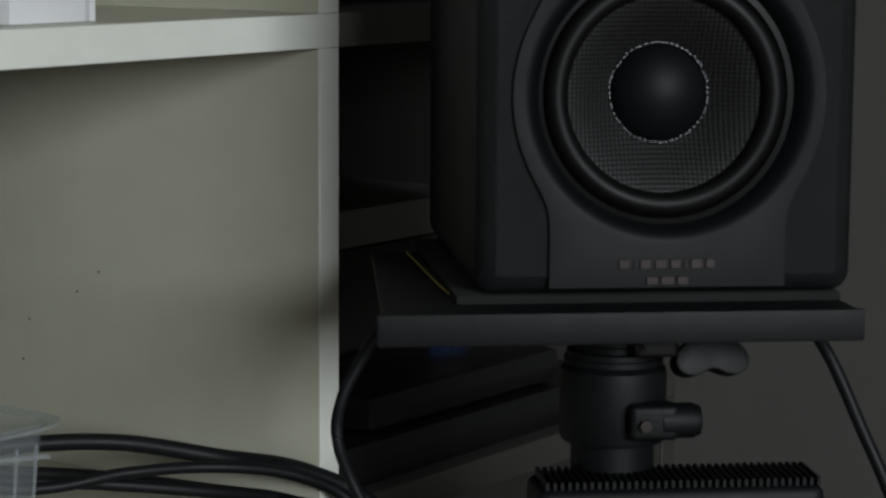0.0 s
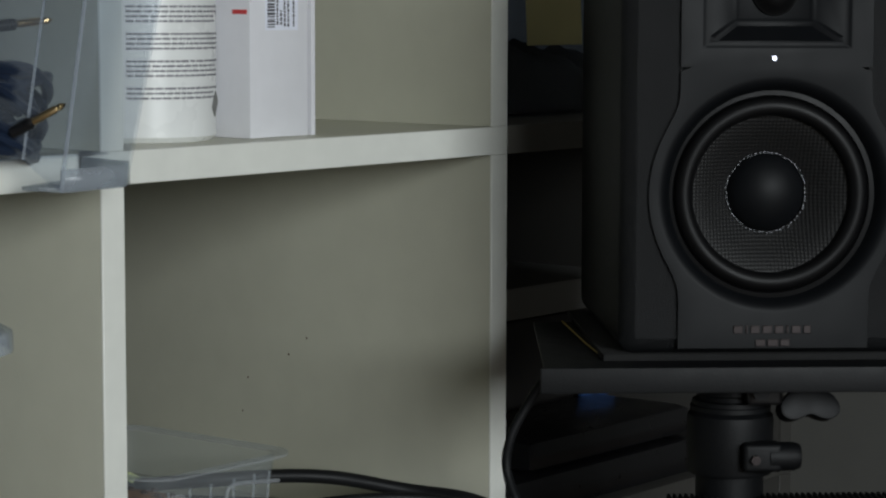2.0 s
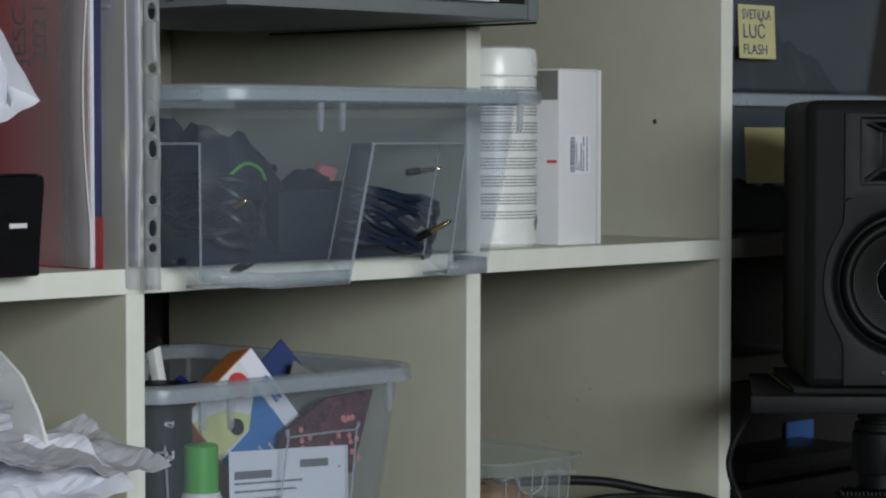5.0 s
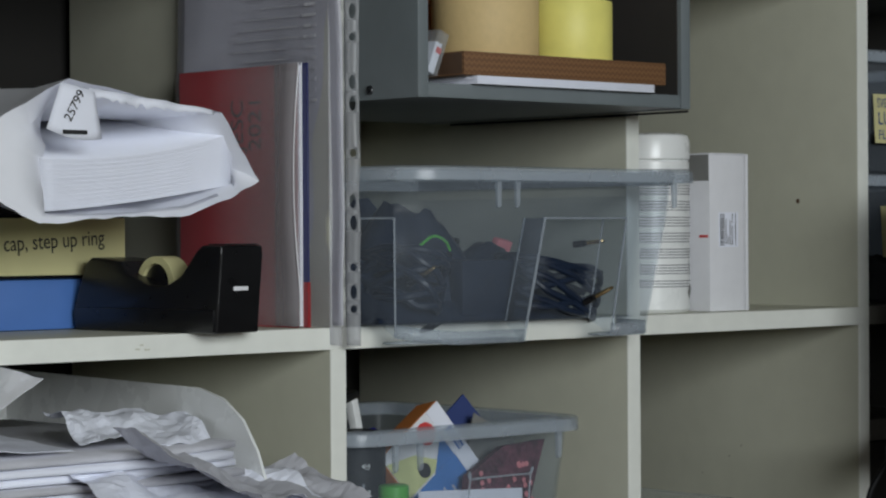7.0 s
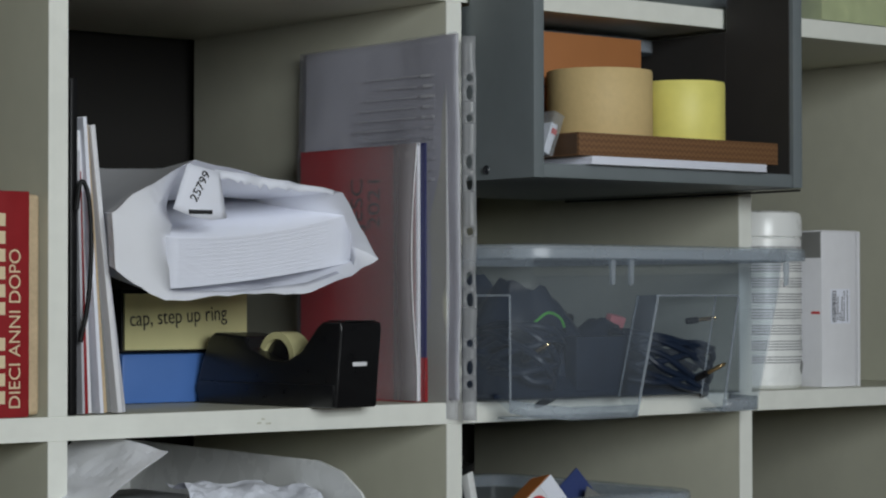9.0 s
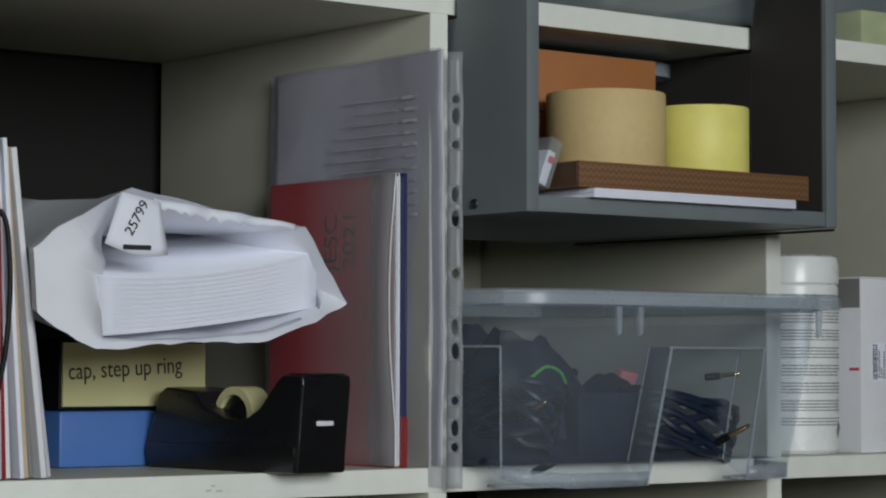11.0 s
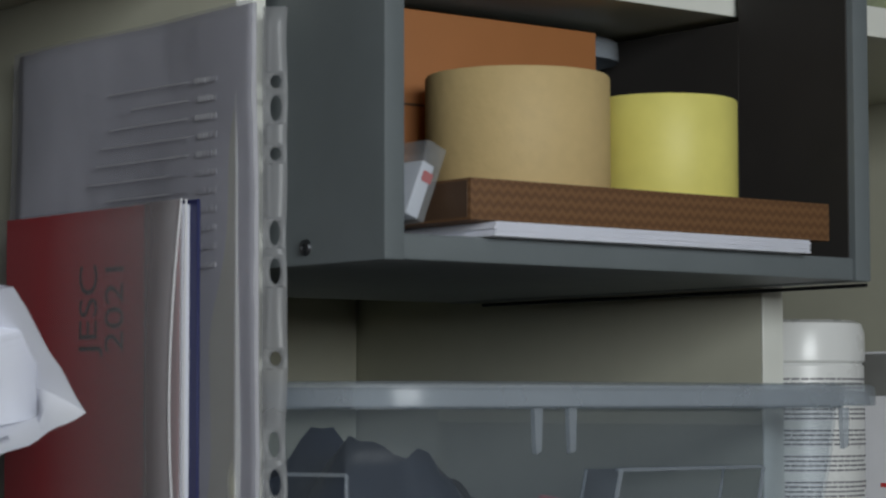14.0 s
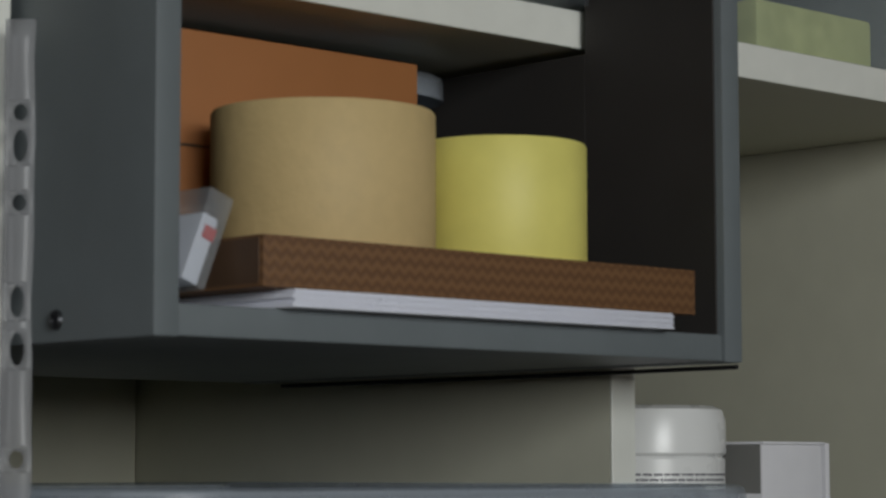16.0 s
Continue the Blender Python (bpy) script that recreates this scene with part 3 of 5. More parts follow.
cable("speaker_cable", [S(-0.060, 0.12, -0.016), S(-0.100, 0.08, -0.016), S(-0.116, 0.06, -0.022), S(-0.127, 0.06, -0.038), S(-0.136, 0.06, -0.056), S(-0.138, 0.06, -0.075), S(-0.130, 0.05, -0.097), S(-0.108, 0.04, -0.14), S(-0.09, 0.03, -0.22)], 0.0028, "black loudspeaker cable hanging from the stand", group="loudspeaker cables")
cable("speaker_cable", [S(0.050, 0.12, -0.012), S(0.072, 0.08, -0.016), S(0.084, 0.05, -0.032), S(0.100, 0.04, -0.068), S(0.118, 0.03, -0.115), S(0.14, 0.03, -0.20)], 0.0030, "black loudspeaker cable hanging from the stand", group="loudspeaker cables")


# ---------------- plastic storage bins ----------------
def bin_mesh(w, d, h, taper=0.9, r=0.022, t=0.0018):
    bm = bmesh.new()
    levels = [(taper, 0.0), (taper + 0.003, 0.002), (1.0, h - 0.012)]
    rings = []
    for s, z in levels:
        rings.append([bm.verts.new((x, y, z)) for x, y in rrect(w * s, d * s, r)])
    for s, z in [(1.0, h - 0.012), (taper + 0.003, 0.0035)]:
        rings.append([bm.verts.new((x, y, z)) for x, y in rrect(w * s - 2 * t, d * s - 2 * t, r - t)])
    n = len(rings[0])
    for a, b in zip(rings, rings[1:]):
        for k in range(n):
            bm.faces.new((a[k], a[(k + 1) % n], b[(k + 1) % n], b[k]))
    bm.faces.new(rings[0])
    bm.faces.new(rings[-1])
    bmesh.ops.recalc_face_normals(bm, faces=bm.faces)
    return bm


def rim_mesh(w, d, h, r=0.024):
    bm = bmesh.new()
    prof = [(-0.0036, h - 0.0119), (-0.0036, h - 0.0015), (-0.0024, h), (0.009, h), (0.0115, h - 0.0015), (0.0122, h - 0.0040), (0.0122, h - 0.012), (0.0106, h - 0.012), (0.0098, h - 0.0030), (0.0002, h - 0.0028), (0.0, h - 0.0119)]
    rings = [[bm.verts.new((x, y, z)) for x, y in rrect(w + 2 * q, d + 2 * q, r + q)] for q, z in prof]
    n = len(rings[0])
    for a, b in zip(rings, rings[1:] + rings[:1]):
        for k in range(n):
            bm.faces.new((a[k], a[(k + 1) % n], b[(k + 1) % n], b[k]))
    bmesh.ops.recalc_face_normals(bm, faces=bm.faces)
    return bm


def storage_bin(m, w, d, h, label, taper=0.9, ribs=True, group=""):
    """A milky bin, front face towards local -y, base centre at the origin."""
    b = thing("storage_bin", m, label, "storage bin", group)
    part("body", bin_mesh(w, d, h, taper), MILKY, b)
    part("rim", rim_mesh(w, d, h), MILKYRIM, b, "rolled milky rim")
    if ribs:
        yt, yb = -d / 2, -d / 2 * taper
        fy = lambda z: yb + (yt - yb) * z / h - 0.0012
        q = lambda x, z: (x * (taper + (1 - taper) * z / h), fy(z), z)
        for a, c, s in ((0.02, 0.29, 1),):
            x0, x1 = a * w, c * w
            bm = tube(bmesh.new(), [q(x0 - 0.010, 0.004), q(x0, h * 0.70), q(x0 + 0.003, h * 0.715), q(x1, h * 0.715), q(x1 + 0.004, h * 0.70), q(x1 + 0.006, 0.010)], 0.0010, 6, 5)
            part("handle_recess", bm, MILKYRIM, b, "moulded outline of the handle recess")
        bm = tube(bmesh.new(), [q(-0.49 * w, h * 0.715), q(-0.46 * w, h * 0.715), q(-0.452 * w, h * 0.69), q(-0.43 * w, 0.006)], 0.0010, 6, 5)
        part("handle_recess", bm, MILKYRIM, b, "moulded outline of the handle recess")
        for x in (-0.085, -0.058, 0.40 * w):
            bm = bmesh.new()
            prism(bm, [(x, h - 0.012), (x + 0.0055, h - 0.012), (x + 0.0045, h - 0.034), (x + 0.001, h - 0.036)], "y", yt - 0.0030, yt + 0.0008)
            part("stacking_rib", bm, MILKYRIM, b)
        bm = bmesh.new()
        prism(bm, [(-0.46 * w * taper, 0.0), (0.02 * w - 0.010, 0.0), (0.02 * w - 0.010, 0.007), (-0.46 * w * taper, 0.007)], "y", yb - 0.004, yb - 0.001)
        part("foot_ledge", bm, MILKYRIM, b)
        bm = bmesh.new()
        prism(bm, [(0.23 * w, 0.0), (0.46 * w * taper, 0.0), (0.46 * w * taper, 0.007), (0.23 * w, 0.007)], "y", yb - 0.004, yb - 0.001)
        part("foot_ledge", bm, MILKYRIM, b)
    return b


def grip_bin(label):
    """The wide bin with moulded feet: two front blocks hang before the shelf edge, with grip recesses between them."""
    b = thing("storage_bin", pose(0, 0, 1.0022), label, "storage bin")
    zr, zt = 0.0862, 0.1150
    # (x, y) under the ledge and at the foot, and the foot's height
    plan = [((0.0260, 0.280), (0.032, 0.272), 0.0016), ((0.0260, -0.004), (0.032, -0.004), 0.0016), ((0.0275, -0.012), (0.0330, -0.011), 0.0016), ((0.0295, -0.020), (0.0350, -0.017), 0.0014),
            ((0.0350, -0.030), (0.0410, -0.025), 0.0010), ((0.0375, -0.043), (0.0440, -0.036), -0.0085), ((0.0580, -0.057), (0.0640, -0.046), -0.0125), ((0.0900, -0.064), (0.0950, -0.052), -0.0150), ((0.1830, -0.064), (0.1690, -0.052), -0.0150),
            ((0.1865, -0.036), (0.1735, -0.026), 0.0010), ((0.2800, -0.036), (0.2720, -0.026), 0.0010), ((0.2825, -0.061), (0.2740, -0.050), -0.0135), ((0.3350, -0.058), (0.3170, -0.048), -0.0130), ((0.3480, -0.046), (0.3290, -0.038), -0.0125),
            ((0.3510, -0.003), (0.3310, -0.003), -0.0120), ((0.3460, -0.002), (0.3310, -0.002), 0.0016), ((0.3460, 0.280), (0.3310, 0.272), 0.0016)]
    flush = [(p[0], min(p[1], -0.060)) if 0.10 < p[0] < 0.335 and p[1] < -0.01 else p for p, _, _ in plan]
    bm = bmesh.new()
    low = [bm.verts.new((*q, z)) for _, q, z in plan]
    mid = [bm.verts.new((*p, zr)) for p, _, _ in plan]
    ledge = [bm.verts.new((*p, zr)) for p in flush]
    top = [bm.verts.new((p[0] + (0.002 if p[0] > 0.18 else -0.002), p[1] - (0.003 if p[1] < -0.01 else 0.0), zt)) for p in flush]
    n = len(plan)
    for k in range(n):
        j = (k + 1) % n
        for a, c in ((low, mid), (mid, ledge), (ledge, top)):
            bm.faces.new((a[k], a[j], c[j], c[k]))
    bmesh.ops.remove_doubles(bm, verts=bm.verts, dist=1e-5)
    bmesh.ops.dissolve_degenerate(bm, edges=bm.edges, dist=1e-5)
    bmesh.ops.recalc_face_normals(bm, faces=bm.faces)
    thick(part("body", bm, MILKY, b), 0.0016)
    part("floor", bbox(0.033, 0.330, -0.024, 0.271, 0.0004, 0.0020, 0.0002, 1), MILKY, b)
    for ks in ((4, 5, 6, 7, 8, 9), (10, 11, 12, 13, 14)):
        bm = bmesh.new()
        v = [bm.verts.new((*plan[k][1], -0.0128)) for k in ks]
        bm.faces.new(v)
        thick(part("foot", bm, MILKYRIM, b, "thicker moulded foot"), 0.0020)
        bm = bmesh.new()
        rows = [[bm.verts.new((plan[k][1][0], plan[k][1][1] - 0.0014, plan[k][2] + h)) for k in ks if plan[k][2] < 0] for h in (-0.0004, 0.0105)]
        for k in range(len(rows[0]) - 1):
            bm.faces.new((rows[0][k], rows[0][k + 1], rows[1][k + 1], rows[1][k]))
        thick(part("foot_band", bm, MILKYRIM, b, "thicker band round the foot"), 0.0012)
    # rim: a rolled lip, wider where it stands before the shelf
    lip = [(0.0265, 0.288), (0.0265, -0.004), (0.0268, -0.016), (0.0300, -0.034), (0.0420, -0.054), (0.0620, -0.067), (0.0900, -0.074), (0.345, -0.072), (0.360, -0.068), (0.369, -0.058), (0.372, -0.042), (0.3715, -0.003), (0.3465, -0.002), (0.3465, 0.288)]
    cx = 0.18
    bm = bmesh.new()
    rings = []
    for q, z in ((0.013, 0.1152), (0.013, 0.1262), (0.010, 0.1278), (0.003, 0.1276), (0.0006, 0.1262), (0.0, 0.1235), (0.0, 0.1165), (0.0016, 0.1165), (0.0026, 0.1235), (0.0112, 0.1250), (0.0118, 0.1152)):
        rings.append([bm.verts.new((x - math.copysign(min(q, 0.012) if y < -0.01 or abs(x - cx) > 0.18 else 0.2 * q, x - cx) if abs(x - cx) > 0.14 else x, y + (q if y < -0.03 else (-q if y > 0.2 else 0.0)), z)) for x, y in lip])
    m = len(lip)
    for a, c in zip(rings, rings[1:] + rings[:1]):
        for k in range(m):
            bm.faces.new((a[k], a[(k + 1) % m], c[(k + 1) % m], c[k]))
    bmesh.ops.recalc_face_normals(bm, faces=bm.faces)
    part("rim", bm, MILKYRIM, b, "rolled milky rim")
    for x in (0.126, 0.147, 0.334):
        bm = bmesh.new()
        prism(bm, [(x, 0.1155), (x + 0.0050, 0.1155), (x + 0.0042, 0.0960), (x + 0.0010, 0.0945)], "y", -0.0685, -0.0655)
        part("stacking_rib", bm, MILKYRIM, b)
    for k, r in ((8, 0.0013), (9, 0.0008), (10, 0.0008), (11, 0.0011), (5, 0.0010)):
        (px, py), (qx, qy), z = plan[k]
        part("moulded_edge", tube(bmesh.new(), [(px, py - 0.0008, zr), (qx, qy - 0.0008, z)], r, 6, 1), MILKYRIM, b)
    for p, q in (((0.1835, -0.0610), (0.2825, -0.0605)), ((0.0275, -0.013), (0.0375, -0.044))):
        part("moulded_edge", tube(bmesh.new(), [(*p, zr), (*q, zr)], 0.0010, 6, 1), MILKYRIM, b)
    return b


grip_bin("milky translucent storage bin full of cables, jutting out of the shelf")


def coil(m, radius, turns, spread, r, label, material, seed):
    rnd = random.Random(seed)
    pts = []
    for k in range(turns * 14):
        a = 2 * math.pi * k / 14
        q = rnd.uniform(-1, 1)
        pts.append((radius * math.cos(a) * (1 + 0.06 * q), radius * 0.55 * math.sin(a) * (1 + 0.05 * q), spread * (0.5 + 0.5 * math.sin(k * 0.37)) + rnd.uniform(-0.002, 0.002)))
    ob = solo("coiled_cable", tube(bmesh.new(), pts, r, 8, 4), material, label, "cable")
    ob.matrix_world = m
    return ob


coil(pose(0.250, 0.005, 1.010, 4, 8, 12), 0.060, 9, 0.040, 0.0030, "coil of dark cable lying in the bin", NAVYCABLE, 1)
coil(pose(0.150, 0.060, 1.012, -6, -14, 40), 0.075, 8, 0.050, 0.0034, "coil of dark cable lying in the bin", CABLE, 2)
coil(pose(0.090, 0.020, 1.010, 14, 10, 70), 0.060, 6, 0.045, 0.0032, "coil of dark cable lying in the bin", NAVYCABLE, 3)


def jack(m):
    j = thing("jack_plug", m @ Matrix.Scale(0.62, 4), "gold-tipped jack plug on a cable", "plug", "jack plugs in the bin")
    part("sleeve", lathe(bmesh.new(), [(0.0, 0.0), (0.0045, 0.001), (0.0048, 0.018), (0.003, 0.020), (0.0, 0.020)], 16), BLACKP, j)
    part("tip", lathe(bmesh.new(), [(0.0031, 0.020), (0.0031, 0.040), (0.0022, 0.042), (0.0030, 0.045), (0.0, 0.050)], 16), BRASS, j)


jack(pose(0.262, -0.018, 1.066, 0, 84, -20))
jack(pose(0.262, -0.030, 1.016, 0, 62, -60))
jack(pose(0.072, -0.020, 1.035, 60, 0, 20))


def crumple(name, m, w, d, h, material, label, category, seed, nu=22):
    """A soft folded heap of cloth or bag with wrinkles."""
    off = Vector((seed * 3.1, seed * 1.7, seed))
    def f(u, v):
        x, y = (u - 0.5) * w, (v - 0.5) * d
        e = max(0.0, 1 - (2 * u - 1) ** 4) * max(0.0, 1 - (2 * v - 1) ** 4)
        z = h * e * (0.65 + 0.7 * noise.noise(Vector((x * 22, y * 22, 0)) + off)) + 0.006 * noise.noise(Vector((x * 80, y * 80, 1)) + off) * e
        return m @ Vector((x, y, max(0.0, z)))
    bm = grid(bmesh.new(), f, nu, nu)
    ring = [v for v in bm.verts if v.is_boundary]
    ret = bmesh.ops.extrude_edge_only(bm, edges=[e for e in bm.edges if e.is_boundary])
    for v in ret["geom"]:
        if isinstance(v, bmesh.types.BMVert):
            v.co = v.co - m.to_3x3() @ Vector((0, 0, 0.003))
    return solo(name, bm, material, label, category)


crumple("cable_pouch", pose(0.112, 0.085, 1.008), 0.15, 0.22, 0.092, NAVYCABLE, "dark soft pouch stuffed in the bin", "pouch", 5)
crumple("cable_pouch", pose(0.165, 0.045, 1.006), 0.22, 0.12, 0.072, NAVYCABLE, "dark soft pouch stuffed in the bin", "pouch", 15)
crumple("cable_pouch", pose(0.235, 0.15, 1.008), 0.16, 0.18, 0.070, CABLE, "dark soft pouch stuffed in the bin", "pouch", 8)
solo("clip", bbox(-0.009, 0.009, -0.004, 0.004, -0.0055, 0.0055, 0.002), PINK, "pink plastic clip among the cables", "clip", pose(0.232, 0.040, 1.066, 20, 10, 0))
solo("green_tie", tube(bmesh.new(), [(0.098, -0.005, 1.066), (0.112, -0.006, 1.074), (0.128, -0.003, 1.070), (0.136, 0.0, 1.062)], 0.0012, 6, 6), GREENP, "green cable tie round a cable", "cable tie")
solo("adapter_box", bbox(-0.030, 0.030, -0.004, 0.012, 0.0, 0.047, 0.003), NAVYCABLE, "dark blue-grey adapter standing at the bin's front", "adapter", pose(0.158, -0.020, 1.0075))

# ---------------- tub of wipes and white box ----------------
tub = thing("wipes_tub", pose(0.4385, 0.0595, 1.0022), "white plastic tub with printed text and rounded cap", "tub")
part("body", lathe(bmesh.new(), [(0.0, 0.0), (0.0355, 0.0), (0.0385, 0.003), (0.0385, 0.139), (0.037, 0.1405), (0.0, 0.1405)], 64), WHITEP, tub)
part("cap", lathe(bmesh.new(), [(0.0372, 0.1406), (0.0390, 0.142), (0.0390, 0.158), (0.0372, 0.1635), (0.033, 0.1655), (0.0, 0.1660)], 64), WHITEP, tub, "glossy white cap")
bm = bmesh.new()
rnd = random.Random(11)
zrow = 0.131
para = 0
while zrow > 0.022:
    a0, a1 = -150, rnd.choice((-42, -50, -44, -46, -65))
    a = a0
    while a < a1:
        da = rnd.uniform(2.2, 9)
        r = 0.0387
        for b0 in [a]:
            p = [(r * math.cos(radians(q)), r * math.sin(radians(q))) for q in (b0, b0 + da * 0.42, b0 + da * 0.84)]
            lo = [bm.verts.new((x, y, zrow)) for x, y in p]
            hi = [bm.verts.new((x, y, zrow + 0.0011)) for x, y in p]
            for k in range(2):
                bm.faces.new((lo[k], lo[k + 1], hi[k + 1], hi[k]))
        a += da
    para += 1
    zrow -= 0.0026 if para % 4 else 0.0068
part("printed_text", bm, GREYINK, tub, "small grey printed text, too small to read", smooth=False)
bm = bmesh.new()
box(bm, -0.004, 0.004, -0.0002, 0.0002, -0.006, 0.006, pose(0.0387 * math.cos(radians(-58)), 0.0387 * math.sin(radians(-58)), 0.020, 0, 0, 32) @ pose(0, 0, 0, 0, 45))
part("printed_mark", bm, GREYC, tub)
solo("orange_stick", bbox(-0.006, 0.006, -0.003, 0.003, 0.0, 0.19, 0.001), ORANGE, "orange-brown stick standing behind the tub", "stick", pose(0.405, 0.145, 1.0025, 0, -3))

wb = thing("white_box", pose(0.481, 0.021, 1.0022), "white cardboard box standing upright with a price label", "box")
part("tray", bbox(0.0, 0.048, 0.0, 0.045, 0.0, 0.1465, 0.0006), WHITEC, wb)
part("lid_side", bbox(0.0500, 0.0535, -0.001, 0.046, 0.0, 0.1475, 0.0006), WHITEC, wb)
part("lid_top", bbox(0.0, 0.0498, -0.001, 0.046, 0.1466, 0.1480, 0.0004), WHITEC, wb)
part("seam", bbox(0.0481, 0.0499, 0.003, 0.045, 0.001, 0.1460, 0.0002, 1), GREYC, wb, "dark gap between tray and lid")
part("side_print", bbox(-0.0004, 0.0, 0.001, 0.044, 0.122, 0.1464, 0.0001, 1), GREYC, wb, "grey printed band")
part("side_mark", bbox(-0.0004, 0.0, 0.002, 0.013, 0.069, 0.0715, 0.0001, 1), REDINK, wb, "small red print")
part("side_stain", bbox(-0.0004, 0.0, 0.034, 0.0445, 0.028, 0.045, 0.0001, 1), INK, wb, "black printed mark")
lab = part("price_label", bbox(0.0125, 0.0395, -0.0004, 0.0, 0.060, 0.0925, 0.0001, 1), PAPER, wb, "white price label with barcode")
bm = bmesh.new()
rnd = random.Random(3)
zb = 0.0615
while zb < 0.091:
    s = rnd.uniform(0.0004, 0.0014)
    box(bm, 0.0140, 0.0200, -0.0006, -0.0004, zb, zb + s)
    zb += s + rnd.uniform(0.0004, 0.0010)
for x0, a, b in ((0.0215, 0.063, 0.086), (0.0245, 0.063, 0.071), (0.0275, 0.062, 0.085), (0.0305, 0.062, 0.080), (0.0305, 0.083, 0.0915), (0.0350, 0.062, 0.0915)):
    z = a
    while z < b:
        s = rnd.uniform(0.0008, 0.0022)
        box(bm, x0, x0 + 0.0013, -0.0006, -0.0004, z, min(b, z + s))
        z += s + 0.0006
part("barcode", bm, INK, lab, "barcode and unreadable print", smooth=False)

# ---------------- biscuits in a clear pack, cables behind ----------------
CL = pose(0.4235, 0.052, 0.7475)
clam = thing("biscuit_pack", CL, "open clear plastic tray of chocolate chip cookies", "food tray")
part("tray", bin_mesh(0.098, 0.125, 0.094, 0.86, 0.012, 0.0008), CLEAR, clam)
bm = bmesh.new()
rings = [[bm.verts.new((x, y, z)) for x, y in rrect(0.098 + 2 * q, 0.125 + 2 * q, 0.013 + q)] for q, z in ((0.0, 0.0822), (0.0, 0.0835), (0.008, 0.0838), (0.008, 0.0824))]
for a, b in zip(rings, rings[1:] + rings[:1]):
    for k in range(len(a)):
        bm.faces.new((a[k], a[(k + 1) % len(a)], b[(k + 1) % len(a)], b[k]))
bmesh.ops.recalc_face_normals(bm, faces=bm.faces)
part("flange", bm, CLEARE, clam, "flat clear edge flange")
for x in (-0.038, -0.022, -0.006, 0.012, 0.028, 0.040):
    bm = tube(bmesh.new(), [(x, -0.0600, 0.074), (x * 0.97, -0.0585, 0.050), (x * 0.9, -0.0545, 0.004)], 0.0008, 6, 5)
    part("flute", bm, CLEARE, clam, "moulded clear ribs")
    bm = tube(bmesh.new(), [(x, 0.0600, 0.074), (x * 0.97, 0.0585, 0.050), (x * 0.9, 0.0545, 0.004)], 0.0008, 6, 5)
    part("flute", bm, CLEARE, clam)
bm = tube(bmesh.new(), [(-0.046, -0.0622, 0.070), (-0.03, -0.0624, 0.071), (-0.022, -0.0624, 0.060), (-0.010, -0.0620, 0.056), (0.002, -0.0624, 0.060), (0.008, -0.0624, 0.071), (0.045, -0.0622, 0.068)], 0.0012, 6, 6)
part("lid_tab", bm, CLEARE, clam)


def cookie(m, seed):
    ob = thing("cookie", m, "round chocolate chip cookie in the clear tray", "cookie", "cookies in the tray")
    off = Vector((seed, 2.0 * seed, 0))
    bm = lathe(bmesh.new(), [(0.0, 0.013), (0.012, 0.0128), (0.022, 0.0115), (0.029, 0.0085), (0.032, 0.004), (0.030, 0.0), (0.0, 0.0)], 36)
    for v in bm.verts:
        v.co += v.co.normalized() * 0.0018 * noise.noise(v.co * 110 + off)
    part("biscuit", bm, COOKIE, ob)
    rnd = random.Random(seed)
    for k in range(7):
        a, r = rnd.uniform(0, 6.28), rnd.uniform(0.004, 0.024)
        c = bmesh.new()
        bmesh.ops.create_icosphere(c, subdivisions=1, radius=0.0028)
        bmesh.ops.transform(c, matrix=pose(r * math.cos(a), r * math.sin(a), 0.0125 - 3.0 * r * r, rnd.uniform(0, 90), rnd.uniform(0, 90)), verts=c.verts)
        part("chocolate_chip", c, CHOC, ob)


for k, (x, y, z, rx, ry) in enumerate(((0.421, 0.040, 0.7935, 8, 4), (0.424, 0.046, 0.778, 3, -3), (0.420, 0.048, 0.764, 0, 0), (0.423, 0.048, 0.7505, 0, 0), (0.430, 0.085, 0.7740, 60, 10))):
    cookie(pose(x, y, z, rx, ry, 40 * k), k + 1)

for k, (pts, r) in enumerate((
        ([(0.40, 0.20, 0.757), (0.50, 0.175, 0.778), (0.560, 0.12, 0.785), (0.612, 0.085, 0.7830), (0.655, 0.050, 0.772), (0.671, 0.010, 0.768), (0.688, -0.022, 0.752), (0.705, -0.03, 0.72), (0.712, -0.03, 0.64)], 0.0045),
        ([(0.41, 0.24, 0.756), (0.50, 0.14, 0.774), (0.560, 0.09, 0.768), (0.600, 0.065, 0.772), (0.640, 0.040, 0.771), (0.666, 0.008, 0.766), (0.680, -0.020, 0.750), (0.700, -0.035, 0.70), (0.71, -0.035, 0.60)], 0.0032),
        ([(0.44, 0.25, 0.755), (0.53, 0.16, 0.766), (0.590, 0.10, 0.764), (0.640, 0.05, 0.757), (0.66, 0.01, 0.754), (0.668, -0.02, 0.742), (0.68, -0.03, 0.68)], 0.0035),
        ([(0.46, 0.22, 0.755), (0.55, 0.19, 0.762), (0.62, 0.13, 0.758), (0.655, 0.06, 0.753), (0.66, -0.004, 0.752), (0.672, -0.025, 0.73), (0.69, -0.03, 0.66)], 0.0040))):
    cable("power_cable", pts, r, "black cable looping over the lower shelf", group="cables on the lower shelf")
solo("cable_tag", bbox(-0.006, 0.006, -0.001, 0.001, -0.003, 0.003, 0.0006), YELC, "small yellowish tag on a cable", "tag", pose(0.520, 0.158, 0.787, 0, 25, 10))

# ---------------- grey hanging box with tapes ----------------
gb = thing("grey_box", pose(0.0275, -0.085, 1.1815), "open grey lacquered box hung on the upper shelf", "box")
